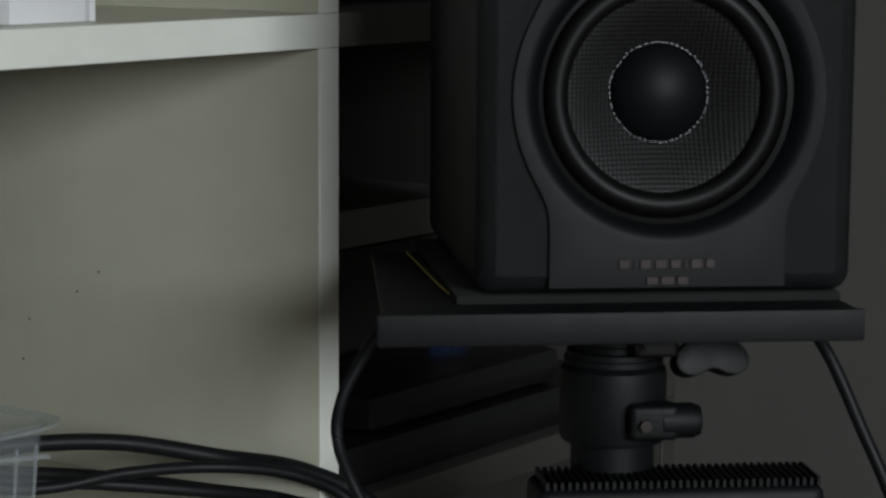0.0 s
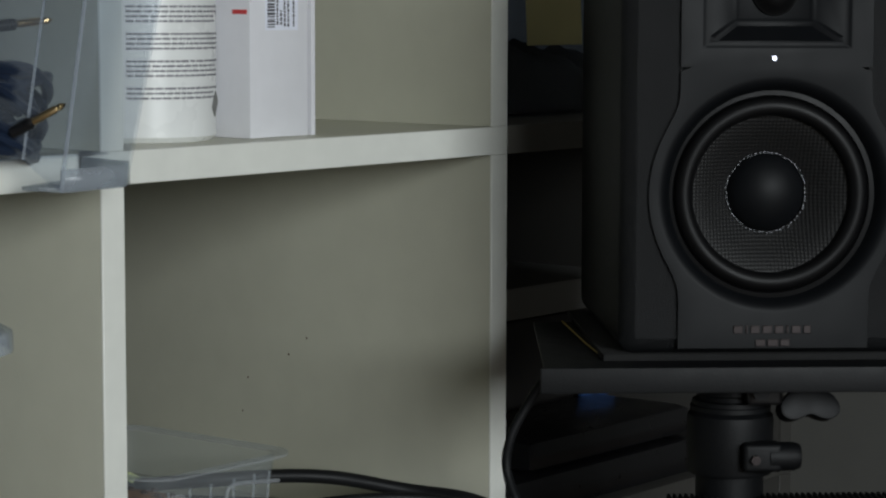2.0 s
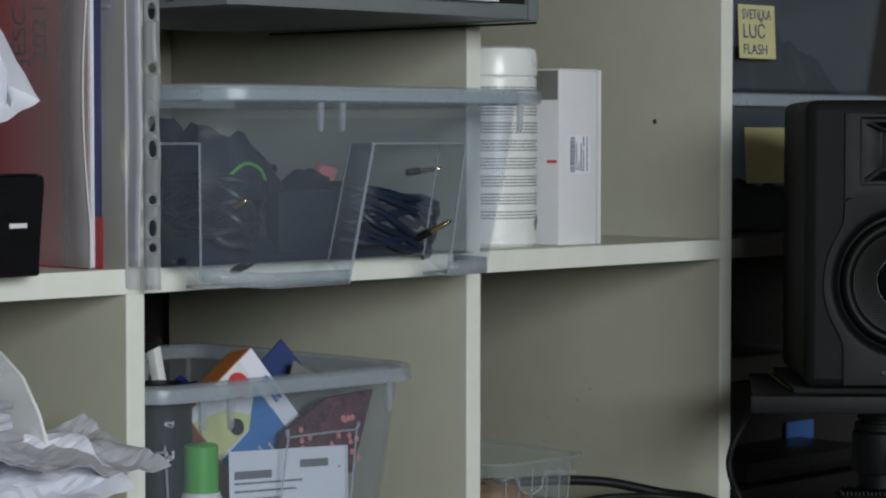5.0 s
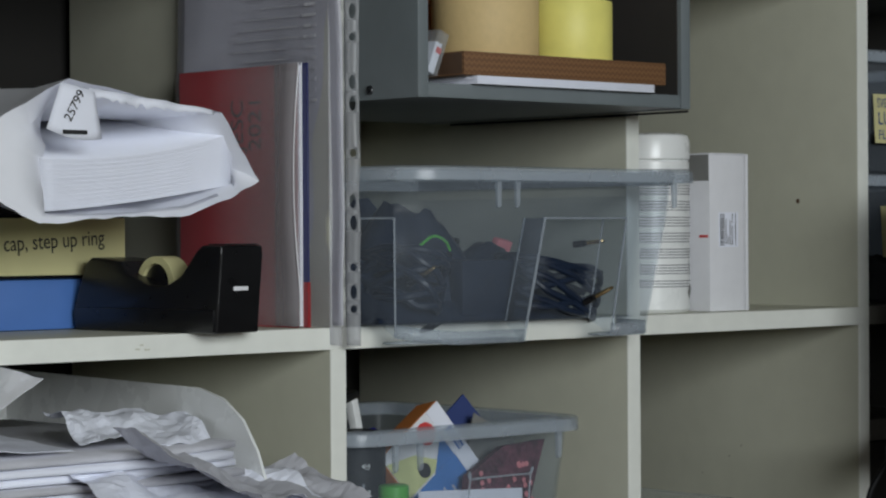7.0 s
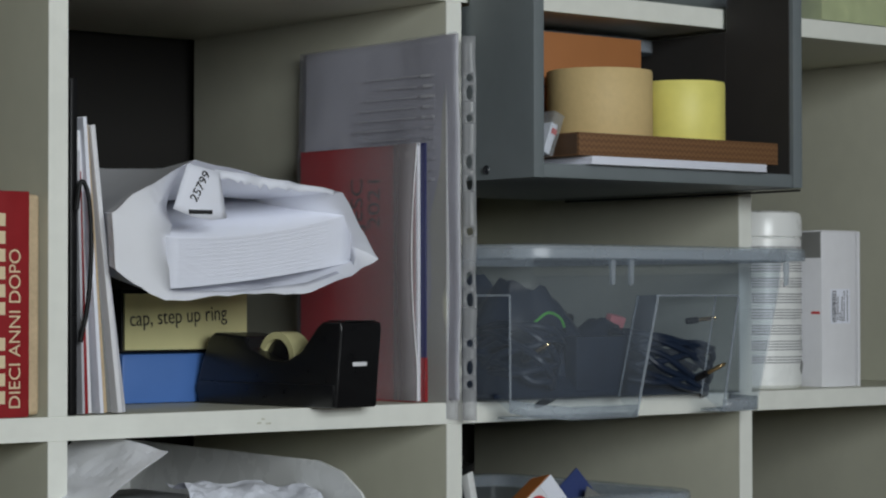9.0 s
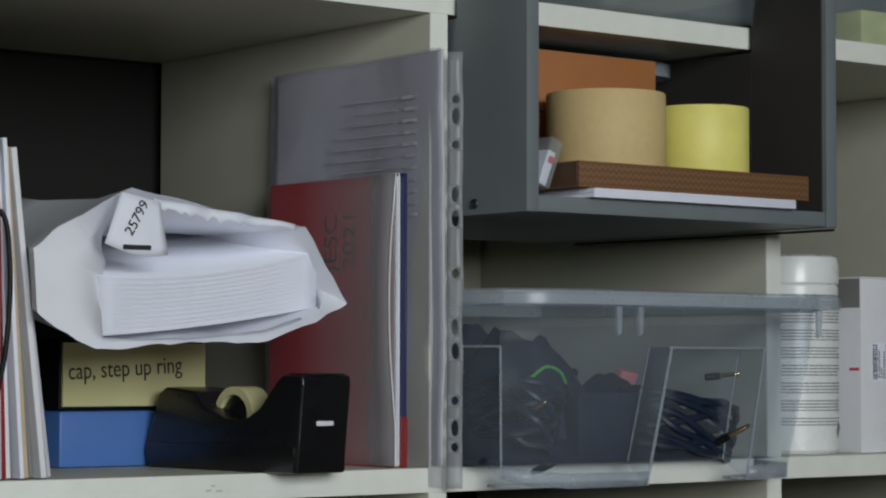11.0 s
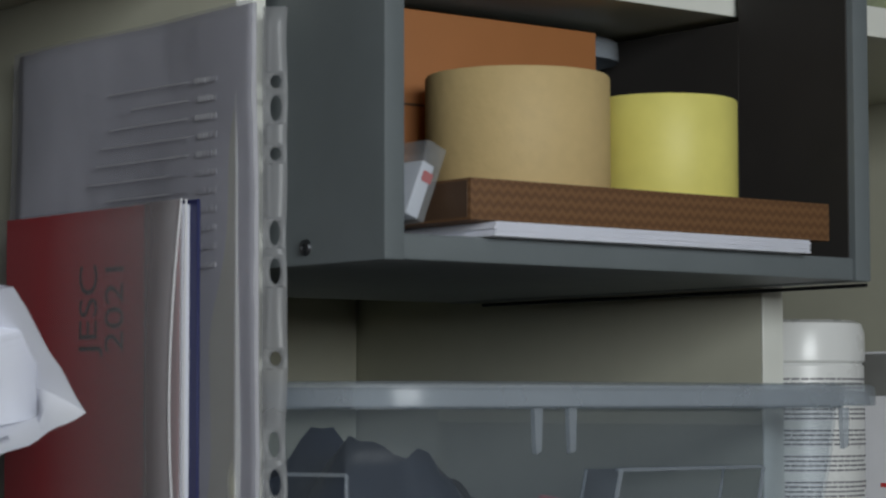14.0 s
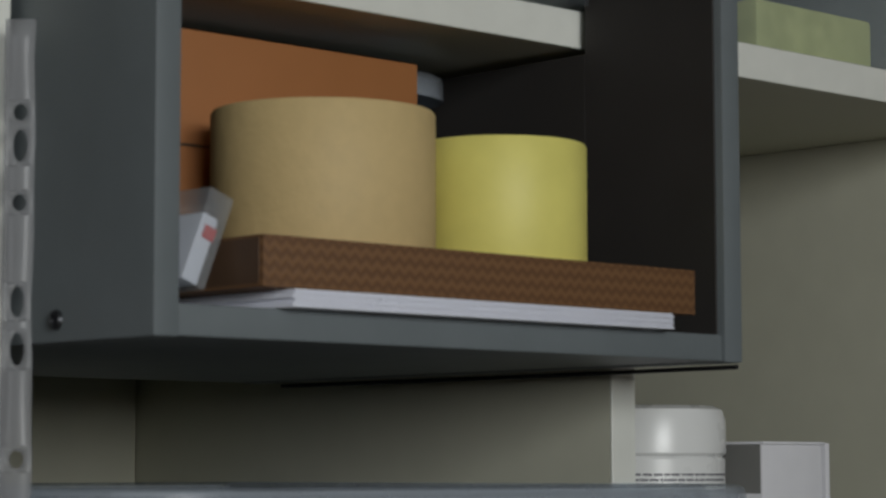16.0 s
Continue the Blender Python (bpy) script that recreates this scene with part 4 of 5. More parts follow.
for x0, x1 in ((0.0, 0.011), (0.2995, 0.311)):
    bm = bmesh.new()
    prism(bm, [(0.0, 0.0), (0.0, 0.30), (0.08, 0.30), (0.08, 0.143), (0.33, 0.143), (0.33, 0.0)], "x", x0, x1)
    part("side_panel", bevelled(bm, 0.0012), GREYMETAL, gb)
part("bottom_panel", bbox(0.0112, 0.2993, 0.0015, 0.33, 0.0005, 0.0118, 0.001), GREYMETAL, gb)
part("back_panel", bbox(0.0112, 0.2993, 0.322, 0.33, 0.012, 0.143, 0.001), GREYMETAL, gb)
# sheets added to darken the inside: dark finish plus shade as colour
part("dark_sheet", bbox(0.2983, 0.2994, 0.004, 0.0795, 0.0120, 0.30, 0.0002, 1), DARKBROWN, gb, "dark sheet added inside, finish and shade in one colour")
part("dark_sheet", bbox(0.2983, 0.2994, 0.0797, 0.321, 0.0120, 0.1425, 0.0002, 1), DARKBROWN, gb, "dark sheet added inside, finish and shade in one colour")
part("dark_sheet", bbox(0.0113, 0.2980, 0.3205, 0.3215, 0.0125, 0.1425, 0.0002, 1), DARKBROWN, gb, "dark sheet added inside, finish and shade in one colour")
part("screw", lathe(bmesh.new(), [(0.0, 0.0008), (0.0014, 0.0008), (0.0016, 0.0016), (0.0034, 0.0014), (0.0038, 0.0)], 18, pose(0.0, 0.058, 0.008, 0, -90)), SILVER, gb, "small silver hex screw")
solo("thin_rod", tube(bmesh.new(), [(0.318, 0.20, 1.1788), (0.328, 0.05, 1.1790), (0.337, -0.083, 1.1798)], 0.0010, 8, 3), DEEP, "thin black rod under the grey box", "rod")
nb = thing("notepad", pose(0.083, -0.092, 1.1936), "white squared notepad under the brown box", "notepad")
for k in range(6):
    part("sheet", bbox(0.0 + 0.0006 * (k % 3), 0.2035 - 0.0005 * (k % 2), 0.0004 * (k % 2), 0.15, 0.0011 * k, 0.0011 * k + 0.0010, 0.0002, 1), PAPER, nb)
bx = thing("brown_box", pose(0.071, -0.090, 1.2004), "flat brown card box with a fine chevron print", "box")
part("lid", bbox(0.0, 0.231, 0.0, 0.150, 0.0, 0.0185, 0.0006), CHEVRON, bx)
part("end_cap", bbox(-0.0005, 0.0, 0.002, 0.148, 0.001, 0.0175, 0.0002, 1), BROWN, bx)


def tape_roll(x, y, r, h, material, label):
    t = thing("tape_roll", pose(x, y, 1.2192), label, "tape roll", "rolls of tape")
    part("tape", lathe(bmesh.new(), [(r * 0.62, 0.0), (r - 0.0008, 0.0), (r, 0.0012), (r, h - 0.0012), (r - 0.0008, h), (r * 0.62, h)], 72, closed=True), material, t)
    part("core", lathe(bmesh.new(), [(r * 0.56, 0.001), (r * 0.615, 0.001), (r * 0.615, h - 0.001), (r * 0.56, h - 0.001)], 48, closed=True), CORE, t, "cardboard core")


tape_roll(0.151, -0.028, 0.0445, 0.0570, KRAFT, "wide roll of tan masking tape")
tape_roll(0.243, -0.034, 0.0365, 0.0520, YTAPE, "roll of pale yellow tape")
er = thing("eraser_case", pose(0.0535, -0.070, 1.2020, 0, 22, 0), "clear plastic case with a white and red eraser", "eraser")
part("case", bbox(-0.004, 0.0075, 0.0, 0.045, 0.0, 0.036, 0.001), CLEARE, er)
part("eraser", bbox(-0.0020, 0.0052, 0.002, 0.043, 0.001, 0.027, 0.001), PAPER, er)
part("red_print", bbox(0.0, 0.0055, 0.0014, 0.0019, 0.018, 0.023, 0.0002, 1), REDINK, er)
storage_bin(pose(0.222, 0.160, 1.1940), 0.182, 0.165, 0.128, "milky bin inside the grey box behind an orange box", 0.94, ribs=False)
ob_ = solo("orange_box", bbox(-0.070, 0.062, 0.0, 0.040, 0, 0.120, 0.001), ORANGE, "plain orange-brown cardboard box standing before a milky bin", "box", pose(0.186, 0.022, 1.1937))
part("fold", bbox(-0.070, 0.060, -0.0006, -0.0001, 0.072, 0.0732, 0.0001, 1), BROWN, ob_, "fold line")
storage_bin(pose(0.255, 0.10, 1.3455), 0.20, 0.24, 0.10, "milky bin on the upper shelf", 0.9, ribs=False)
storage_bin(pose(0.55, 0.14, 1.3455), 0.22, 0.26, 0.10, "milky bin on the upper shelf", 0.9, ribs=False)
solo("yellow_packet", bbox(-0.05, 0.05, -0.02, 0.02, 0.0, 0.03, 0.004), YELC, "dim yellow packet lying in the bin on the upper shelf", "packet", pose(0.555, 0.06, 1.352))

# ---------------- compartment with paper, tape dispenser and books ----------------
disp = thing("tape_dispenser", pose(-0.147, 0.128, 1.0022, 0, 0, -83), "black plastic desk tape dispenser with a roll of tape", "tape dispenser")
prof = [(0.0, 0.0), (-0.004, 0.012), (0.012, 0.052), (0.020, 0.057), (0.055, 0.054), (0.062, 0.044), (0.085, 0.036), (0.105, 0.035), (0.122, 0.043), (0.140, 0.062), (0.146, 0.066), (0.166, 0.066), (0.167, 0.060), (0.163, 0.022), (0.161, 0.0)]
bm = bmesh.new()
prism(bm, [(x, z) for x, z in prof], "y", 0.0, 0.044)
part("body", bevelled(bm, 0.0022, 3), BLACKP, disp)
part("tape_roll", lathe(bmesh.new(), [(0.0150, -0.0095), (0.0205, -0.0095), (0.0205, 0.0095), (0.0150, 0.0095)], 48, pose(0.080, 0.022, 0.0372, 90), closed=True), NOTE, disp, "half-used roll of clear tape")
part("hub", lathe(bmesh.new(), [(0.0, 0.0075), (0.0125, 0.0075), (0.0145, 0.006), (0.0145, -0.006), (0.0125, -0.0075), (0.0, -0.0075)], 32, pose(0.080, 0.022, 0.0372, 90)), BLACKP, disp)
part("cutter", bbox(0.146, 0.167, 0.006, 0.038, 0.0662, 0.0672, 0.0002, 1), SILVER, disp, "metal cutting blade")
part("skirt", bbox(0.002, 0.1595, -0.0016, 0.0456, 0.0004, 0.018, 0.0015), BLACKP, disp, "stepped lower skirt")
part("badge", bbox(0.1648, 0.1658, 0.014, 0.029, 0.032, 0.0352, 0.0003, 1), WHITEC, disp, "small white badge")

# ream of paper in its torn wrapper
RM = pose(-0.267, -0.015, 1.093, 10, -7.2, 0)
ream = thing("paper_ream", RM, "opened ream of white paper in a torn white wrapper", "paper ream")
for k in range(44):
    def layer(u, v, k=k):
        sag = -0.026 * u * (1 - u) * (0.4 + 0.6 * k / 44)
        return (0.168 * u + 0.0002 * math.sin(k * 2.3), -0.00012 * math.sin(k * 1.7) + 0.27 * v, 0.00088 * k + sag + 0.0006)
    ob = part("sheet", grid(bmesh.new(), layer, 14, 1), PAPER, ream, smooth=True)
    thick(ob, 0.00087)
# the wrapper's mouth: inner edge on the paper, free edge in front, then the outside running back; (x, y, z) in the room
MOUTH = (((-0.2685, -0.018, 1.1300), (-0.314, -0.018, 1.147)), ((-0.2620, -0.012, 1.1400), (-0.296, -0.022, 1.161)), ((-0.2400, 0.040, 1.1600), (-0.240, -0.032, 1.187)), ((-0.1810, 0.070, 1.1660), (-0.181, -0.036, 1.177)),
         ((-0.1000, 0.050, 1.1640), (-0.107, -0.030, 1.167)), ((-0.0970, 0.000, 1.1400), (-0.071, -0.036, 1.117)), ((-0.0985, -0.016, 1.1120), (-0.098, -0.034, 1.103)), ((-0.1440, -0.018, 1.0980), (-0.144, -0.028, 1.089)),
         ((-0.1960, -0.018, 1.0925), (-0.196, -0.026, 1.090)), ((-0.2460, -0.018, 1.0910), (-0.246, -0.024, 1.086)), ((-0.2670, -0.018, 1.0920), (-0.267, -0.024, 1.0835)), ((-0.2685, -0.018, 1.1080), (-0.310, -0.020, 1.106)))


def wrapper_ring(points, n, amount, seed):
    out = []
    for k, a in enumerate(points):
        b = points[(k + 1) % len(points)]
        for s_ in range(n):
            p = Vector(a).lerp(Vector(b), s_ / n)
            w = noise.noise(p * 50 + Vector((seed, 0, 0)))
            out.append(p + Vector((0.0022 * w, 0.005 * w, 0.0024 * noise.noise(p * 75 + Vector((0, seed, 0))))) * amount)
    return out


def outside(p, y, shrink):
    """The wrapper's outer skin: the free edge drawn in towards the packet's body as it runs back."""
    c = Vector((-0.186, 0, 1.125))
    return (c.x + (p[0] - c.x) * shrink, y, c.z + (p[2] - c.z) * shrink + 0.12 * (y + 0.015))


bm = bmesh.new()
edge = [(q[0] + 0.88 * (q[1] + 0.015), q[1], q[2]) for _, q in MOUTH]
loops = []
for pts, amount in (([p for p, _ in MOUTH], 0.15), ([Vector(p).lerp(Vector(q), 0.5) for (p, _), q in zip(MOUTH, edge)], 0.5), (edge, 0.9), ([outside(p, 0.030, 0.86) for p in edge], 0.8), ([outside(p, 0.120, 0.75) for p in edge], 0.6), ([outside(p, 0.250, 0.72) for p in edge], 0.3)):
    loops.append([bm.verts.new(RM.inverted() @ q) for q in wrapper_ring(pts, 6, amount, len(loops))])
for a, b in zip(loops, loops[1:]):
    for k in range(len(a)):
        bm.faces.new((a[k], a[(k + 1) % len(a)], b[(k + 1) % len(a)], b[k]))
bmesh.ops.recalc_face_normals(bm, faces=bm.faces)
thick(part("wrapper", bm, WRAP, ream, "torn glossy white wrapper"), 0.0005)
W = RM.inverted()
# ragged torn strip hanging from the upper edge, with the loose label
rnd = random.Random(31)
cuts = [rnd.uniform(0.2, 1.0) for _ in range(41)]
thick(part("torn_edge", grid(bmesh.new(), lambda u, v: W @ Vector((-0.242 + 0.110 * u, -0.0375 + 0.002 * math.sin(20 * u) - 0.001 * v, 1.1810 - 0.0125 * u - v * (0.004 + 0.006 * cuts[round(40 * u)] * math.sin(math.pi * min(1, u + 0.15))))), 40, 2), PAPER, ream, "rough white torn paper edge"), 0.0004)
thick(part("wrapper_label", grid(bmesh.new(), lambda u, v: W @ Vector((-0.278 + 0.046 * u + (0.012 - 0.018 * u) * v, -0.0385 - 0.002 * math.sin(3 * u), 1.151 - 0.006 * u + 0.033 * v - 0.004 * math.sin(3.1 * u) * (1 - v))), 8, 6), PAPER, ream, "loose white label with a number"), 0.0003)
words("25799", 0.0098, W @ pose(-0.2600, -0.0415, 1.1555, 90, -60, 0), INK, ream)
part("label_bar", box(bmesh.new(), -0.2660, -0.2460, -0.0415, -0.0408, 1.1475, 1.1505, W), INK, ream, smooth=False)

nbx = thing("labelled_box", pose(-0.2135, 0.136, 1.0022), "clear box with a handwritten yellow note on a blue lidded box", "box")
part("base_box", bbox(0.0, 0.122, 0.0, 0.18, 0.0, 0.040, 0.003), BLUEP, nbx, "blue plastic box")
part("upper_box", bbox(0.0, 0.120, 0.002, 0.18, 0.0405, 0.092, 0.003), STEEL, nbx, "dark plastic box")
part("note", bbox(0.002, 0.119, -0.0008, 0.0015, 0.043, 0.088, 0.0002, 1), NOTE, nbx, "yellow note with handwriting")
words("cap, step up ring", 0.0175, pose(0.006, -0.0012, 0.062, 90, -3), INK, nbx, "handwriting", 0.80)

book = thing("red_book", pose(-0.012, 0.015, 1.0022, 0, 0, 2), "red softcover book standing in a clear sleeve", "book")
part("cover", bbox(-0.0015, 0.0, 0.0, 0.150, 0.0, 0.209, 0.0005), REDB, book)
part("page_block", bbox(0.0001, 0.0065, 0.0015, 0.148, 0.001, 0.208, 0.0004, 1), PAPER, book)
part("back_cover", bbox(0.0066, 0.0085, -0.004, 0.150, 0.0, 0.210, 0.0004, 1), NAVY, book, "navy back cover")
words("JESC\n2021", 0.0225, Matrix(((0, 0, -1, -0.0018), (0, 1, 0, 0.066), (1, 0, 0, 0.141), (0, 0, 0, 1))), REDDARK, book, "title", 1.0)
part("corner_patch", bbox(0.0062, 0.0090, -0.0046, 0.02, 0.0, 0.036, 0.0004, 1), SPINE, book, "red lower corner of the back cover")
slv = part("sleeve", grid(bmesh.new(), lambda u, v: (-0.0034 - 0.006 * math.sin(math.pi * min(1.0, 1.15 * (1 - v))) * (1 - u) ** 2, -0.0055 + 0.158 * u + 0.0005 * math.sin(20 * v), 0.001 + 0.2085 * v), 10, 14), SLEEVE, book, "cloudy plastic sleeve")
thick(slv, 0.0004)
thick(part("inner_sleeve", grid(bmesh.new(), lambda u, v: (-0.0026, -0.0050 + 0.030 * u, 0.001 + 0.2085 * v), 2, 8), SLEEVE, book, "cloudy inner sleeve layer"), 0.0004)
for off in (0.0, 0.0026):
    line = [(-0.0036 + off - (0.006 - 2 * off) * math.sin(math.pi * min(1.0, 1.15 * (1 - v))), -0.0060, 0.001 + 0.2085 * v) for v in [k / 14 for k in range(15)]]
    part("sleeve_edge", tube(bmesh.new(), line, 0.00055, 6, 2), WHITEC, book, "pale folded sleeve edge")
po = thing("punched_pocket", pose(0.0, 0.0, 1.0), "clear punched pocket holding printed sheets", "document pocket")
ob = part("sheet", grid(bmesh.new(), lambda u, v: (0.0105 - 0.012 * u + 0.0012 * math.sin(9 * u + 4 * v) + 0.0016 * noise.noise(Vector((u * 4, v * 5, 2))), -0.013 + 0.198 * u, 0.004 + 0.296 * v - 0.003 * u * v), 30, 40), PAPER2, po, "grey printed sheet in the pocket")
thick(ob, 0.0008)
ob = part("film", grid(bmesh.new(), lambda u, v: (0.0080 - 0.0122 * u + 0.0012 * math.sin(9 * u + 4 * v) + 0.0016 * noise.noise(Vector((u * 4, v * 5, 2))) - 0.0014 * abs(noise.noise(Vector((u * 9, v * 11, 1)))), -0.014 + 0.200 * u, -0.012 + 0.313 * v + 0.014 * u * (1 - v) - 0.003 * u * v), 40, 52), FILM, po, "wrinkled clear film")
thick(ob, 0.0003)
bm = bmesh.new()
HOLES = ((0.264, 0.003), (0.252, 0.0058), (0.2315, 0.003), (0.196, 0.0055), (0.179, 0.0058), (0.140, 0.0032), (0.102, 0.0056), (0.0850, 0.0058), (0.050, 0.003), (0.0305, 0.0056), (0.0170, 0.003))
f = lambda u, z: (0.0125 + 0.0075 * u + 0.0016 * u * noise.noise(Vector((0, 0, z * 28))), -0.0145 - 0.0085 * u - 0.0020 * u * noise.noise(Vector((3, 0, z * 33))), z)
zs = -0.012
for zc, hh in sorted(HOLES) + [(0.300, 0.0)]:
    za, zb = zc - hh - 0.0016, zc + hh + 0.0016
    if zb > 0.30:
        za = 0.298
    if za > zs:
        for q in range(4):
            z0, z1 = zs + (za - zs) * q / 4, zs + (za - zs) * (q + 1) / 4
            for u0, u1 in ((0.0, 0.5), (0.5, 1.0)):
                bm.faces.new([bm.verts.new(f(*w)) for w in ((u0, z0), (u1, z0), (u1, z1), (u0, z1))])
    if hh:
        za = max(za, zs)
        rim_o, rim_i = [], []
        for q in range(24):
            c, d = math.cos(2 * math.pi * q / 24), math.sin(2 * math.pi * q / 24)
            k = 1 / max(abs(c), abs(d))
            rim_o.append(bm.verts.new(f(0.5 + 0.5 * c * k, zc + (zb - zc if d > 0 else zc - za) * d * k)))
            rim_i.append(bm.verts.new(f(0.52 + 0.22 * c, zc + hh * d)))
        for q in range(24):
            j = (q + 1) % 24
            bm.faces.new((rim_o[q], rim_o[j], rim_i[j], rim_i[q]))
    zs = zb
bmesh.ops.remove_doubles(bm, verts=bm.verts, dist=2e-5)
ob = part("punched_strip", bm, FILMS, po, "punched edge strip with holes")
thick(ob, 0.0005)
bm = bmesh.new()
rnd = random.Random(9)
for k in range(11):
    z = 0.268 - 0.0085 * k
    box(bm, -0.0017, -0.0012, 0.034, 0.075 + rnd.uniform(0, 0.05), z, z + 0.0007, pose(0.0075, 0.0, 0.0, 0, 0, 3.6))
    y = 0.012
    while y < 0.026:
        w = rnd.uniform(0.002, 0.004)
        box(bm, -0.0019, -0.0014, y, y + 0.8 * w, z - 0.001, z + 0.0014, pose(0.0075, 0.0, 0.0, 0, 0, 3.6))
        y += w
part("print", bm, FAINT, po, "faint printed lines, unreadable", smooth=False)

kb = thing("keyboard", pose(-0.339, 0.002, 1.0022), "thin black keyboard standing on its side", "keyboard")
part("case", bbox(0.0, 0.006, 0.0, 0.30, 0.0, 0.243, 0.0015), BLACKP, kb)
for k in range(18):
    part("key", bbox(0.0061, 0.0078, 0.006, 0.020, 0.010 + 0.0125 * k, 0.021 + 0.0125 * k, 0.0006, 1), BLACKP, kb)
MAGM = [PAPER2, SPINE, WHITEC, GREYC, PAPER, PAGES, PAPER2, GREYC, WHITEC, PAPER, PAPER2]
HM = (0.19, 0.175, 0.205, 0.20, 0.215, 0.21, 0.20, 0.208, 0.21, 0.205, 0.206)
for k in range(11):
    tk = 0.0022 + 0.0009 * ((k * 7) % 3)
    solo("magazine", bbox(0.0, tk, 0.003 * ((k * 5) % 4), 0.21, 0.0, HM[k], 0.0005, 1), MAGM[k], "thin magazine leaning among others on the shelf", "magazine", pose(-0.3285 + 0.0037 * k, 0.002, 1.0030, 0, -1.5 - 0.62 * k), "magazines on the shelf")
cable("headphone_cable", [(-0.3335, -0.003, 1.055), (-0.3290, -0.006, 1.085), (-0.3270, -0.007, 1.125), (-0.3295, -0.007, 1.160), (-0.3345, -0.005, 1.170), (-0.3375, -0.004, 1.150)], 0.0017, "black cable loop between keyboard and magazines")
pb = thing("paperback", pose(-0.412, 0.0, 1.0022, 0, 0, 4), "thick paperback with a deep red spine", "book")
part("page_block", bbox(0.003, 0.0520, 0.0036, 0.12, 0.001, 0.1585, 0.004, 3), PAGES, pb)
part("spine", bbox(0.0, 0.040, -0.001, 0.0035, 0.0, 0.160, 0.0012), SPINE, pb)
words("DIECI ANNI DOPO", 0.0135, pose(0.032, -0.0014, 0.006, 90) @ pose(0, 0, 0, 0, 0, 90), CREAM, pb, "title")
bm = bmesh.new()
for k in range(11):
    if k != 4:
        box(bm, 0.010, 0.0195, -0.0016, -0.0011, 0.010 + 0.0125 * k, 0.019 + 0.0125 * k)
part("name_bars", bm, CREAM, pb, "cream printed bars")

# ---------------- letter tray with papers ----------------
tray = thing("letter_tray", pose(0, 0, 0.747), "white letter tray with rounded sides full of papers", "letter tray")
sp_ = [(0.33, 0.0), (-0.045, 0.0), (-0.050, 0.10), (-0.042, 0.135), (-0.028, 0.165), (-0.010, 0.188), (0.015, 0.203), (0.045, 0.210), (0.33, 0.214)]
for x in (-0.335, -0.0875):
    bm = bmesh.new()
    prism(bm, sp_, "x", x, x + 0.0025)
    part("side", bm, WHITEP, tray)
part("floor", bbox(-0.3322, -0.0878, -0.04, 0.33, 0.0, 0.0025, 0.0004, 1), WHITEP, tray)
part("back", bbox(-0.3322, -0.0878, 0.3275, 0.33, 0.003, 0.205, 0.0004, 1), WHITEP, tray)
stack = thing("paper_stack", pose(-0.21, 0.13, 0.750), "thick uneven stack of printed papers in the tray", "paper stack")
rnd = random.Random(21)
for k in range(26):
    a = rnd.uniform(-2.5, 2.5)
    m = pose(rnd.uniform(-0.005, 0.005), rnd.uniform(-0.014, 0.01), 0.0066 * k, 0, 0, a)
    sheet = lambda u, v, m=m, k=k: m @ Vector((-0.108 + 0.216 * u, -0.15 + 0.30 * v, 0.004 * math.sin(3 * u + k) * v + 0.012 * max(0, u - 0.75) * (k / 26)))
    ob = part("sheet", grid(bmesh.new(), sheet, 6, 4), (PAPER, PAPER2, PAPER)[k % 3], stack)
    thick(ob, 0.0048)


def crumpled_sheet(name, m, w, d, amp, seed, material, label, curl=0.0):
    off = Vector((seed, seed * 0.7, 0))
    def f(u, v):
        x, y = (u - 0.5) * w, (v - 0.5) * d
        z = amp * noise.noise(Vector((x * 28, y * 28, 0)) + off) + 0.4 * amp * abs(noise.noise(Vector((x * 70, y * 70, 3)) + off)) + curl * (2 * u - 1) ** 2
        return m @ Vector((x, y, z))
    ob = solo(name, grid(bmesh.new(), f, 26, 20), material, label, "paper", smooth=False)
    return thick(ob, 0.0004)


crumpled_sheet("crumpled_receipt", pose(-0.150, 0.045, 0.9300, 12, 6, -12), 0.115, 0.085, 0.013, 3, PAPER, "crumpled printed receipt on the papers")
crumpled_sheet("folded_sheet", pose(-0.290, 0.05, 0.9275, 4, 3, 4), 0.10, 0.12, 0.002, 5, PAPER, "plain white folded sheet on the papers")
crumpled_sheet("hanging_flap", pose(-0.318, 0.01, 0.962, 8, -32, 0), 0.075, 0.10, 0.003, 7, WRAP, "white paper flap under the shelf")
crumpled_sheet("curled_sheet", pose(-0.125, -0.055, 0.893, 14, 12, 8), 0.19, 0.09, 0.010, 9, PAPER2, "curled sheet slipping out of the tray", 0.016)
crumpled_sheet("curled_sheet", pose(-0.16, -0.052, 0.880, 20, 6, -6), 0.19, 0.09, 0.010, 12, PAPER, "curled sheet slipping out of the tray", 0.012)

# ---------------- lower bin with stationery ----------------
LB = pose(0.1735, 0.150, 0.7475)
storage_bin(LB, 0.258, 0.26, 0.168, "milky translucent bin heaped with stationery", 0.88)
card = lambda name, w, h, t, m, material, label, cat: solo(name, bbox(-w / 2, w / 2, -t / 2, t / 2, -h / 2, h / 2, 0.0006, 1), material, label, cat, m)
PK = pose(0.186, 0.075, 0.932, -14, -34, 4)       # upper corner of the pack, front towards -y
pack = thing("label_pack", PK, "white, yellow and blue printed pack with orange sides", "card pack")
part("body", bbox(-0.082, 0.0, 0.0, 0.028, -0.135, 0.0, 0.0008, 1), ORANGEP, pack, "orange card body")
part("blue_front", bbox(-0.0815, -0.0005, -0.0008, -0.0002, -0.1345, -0.046, 0.0001, 1), BLUEC, pack, "bright blue lower front")
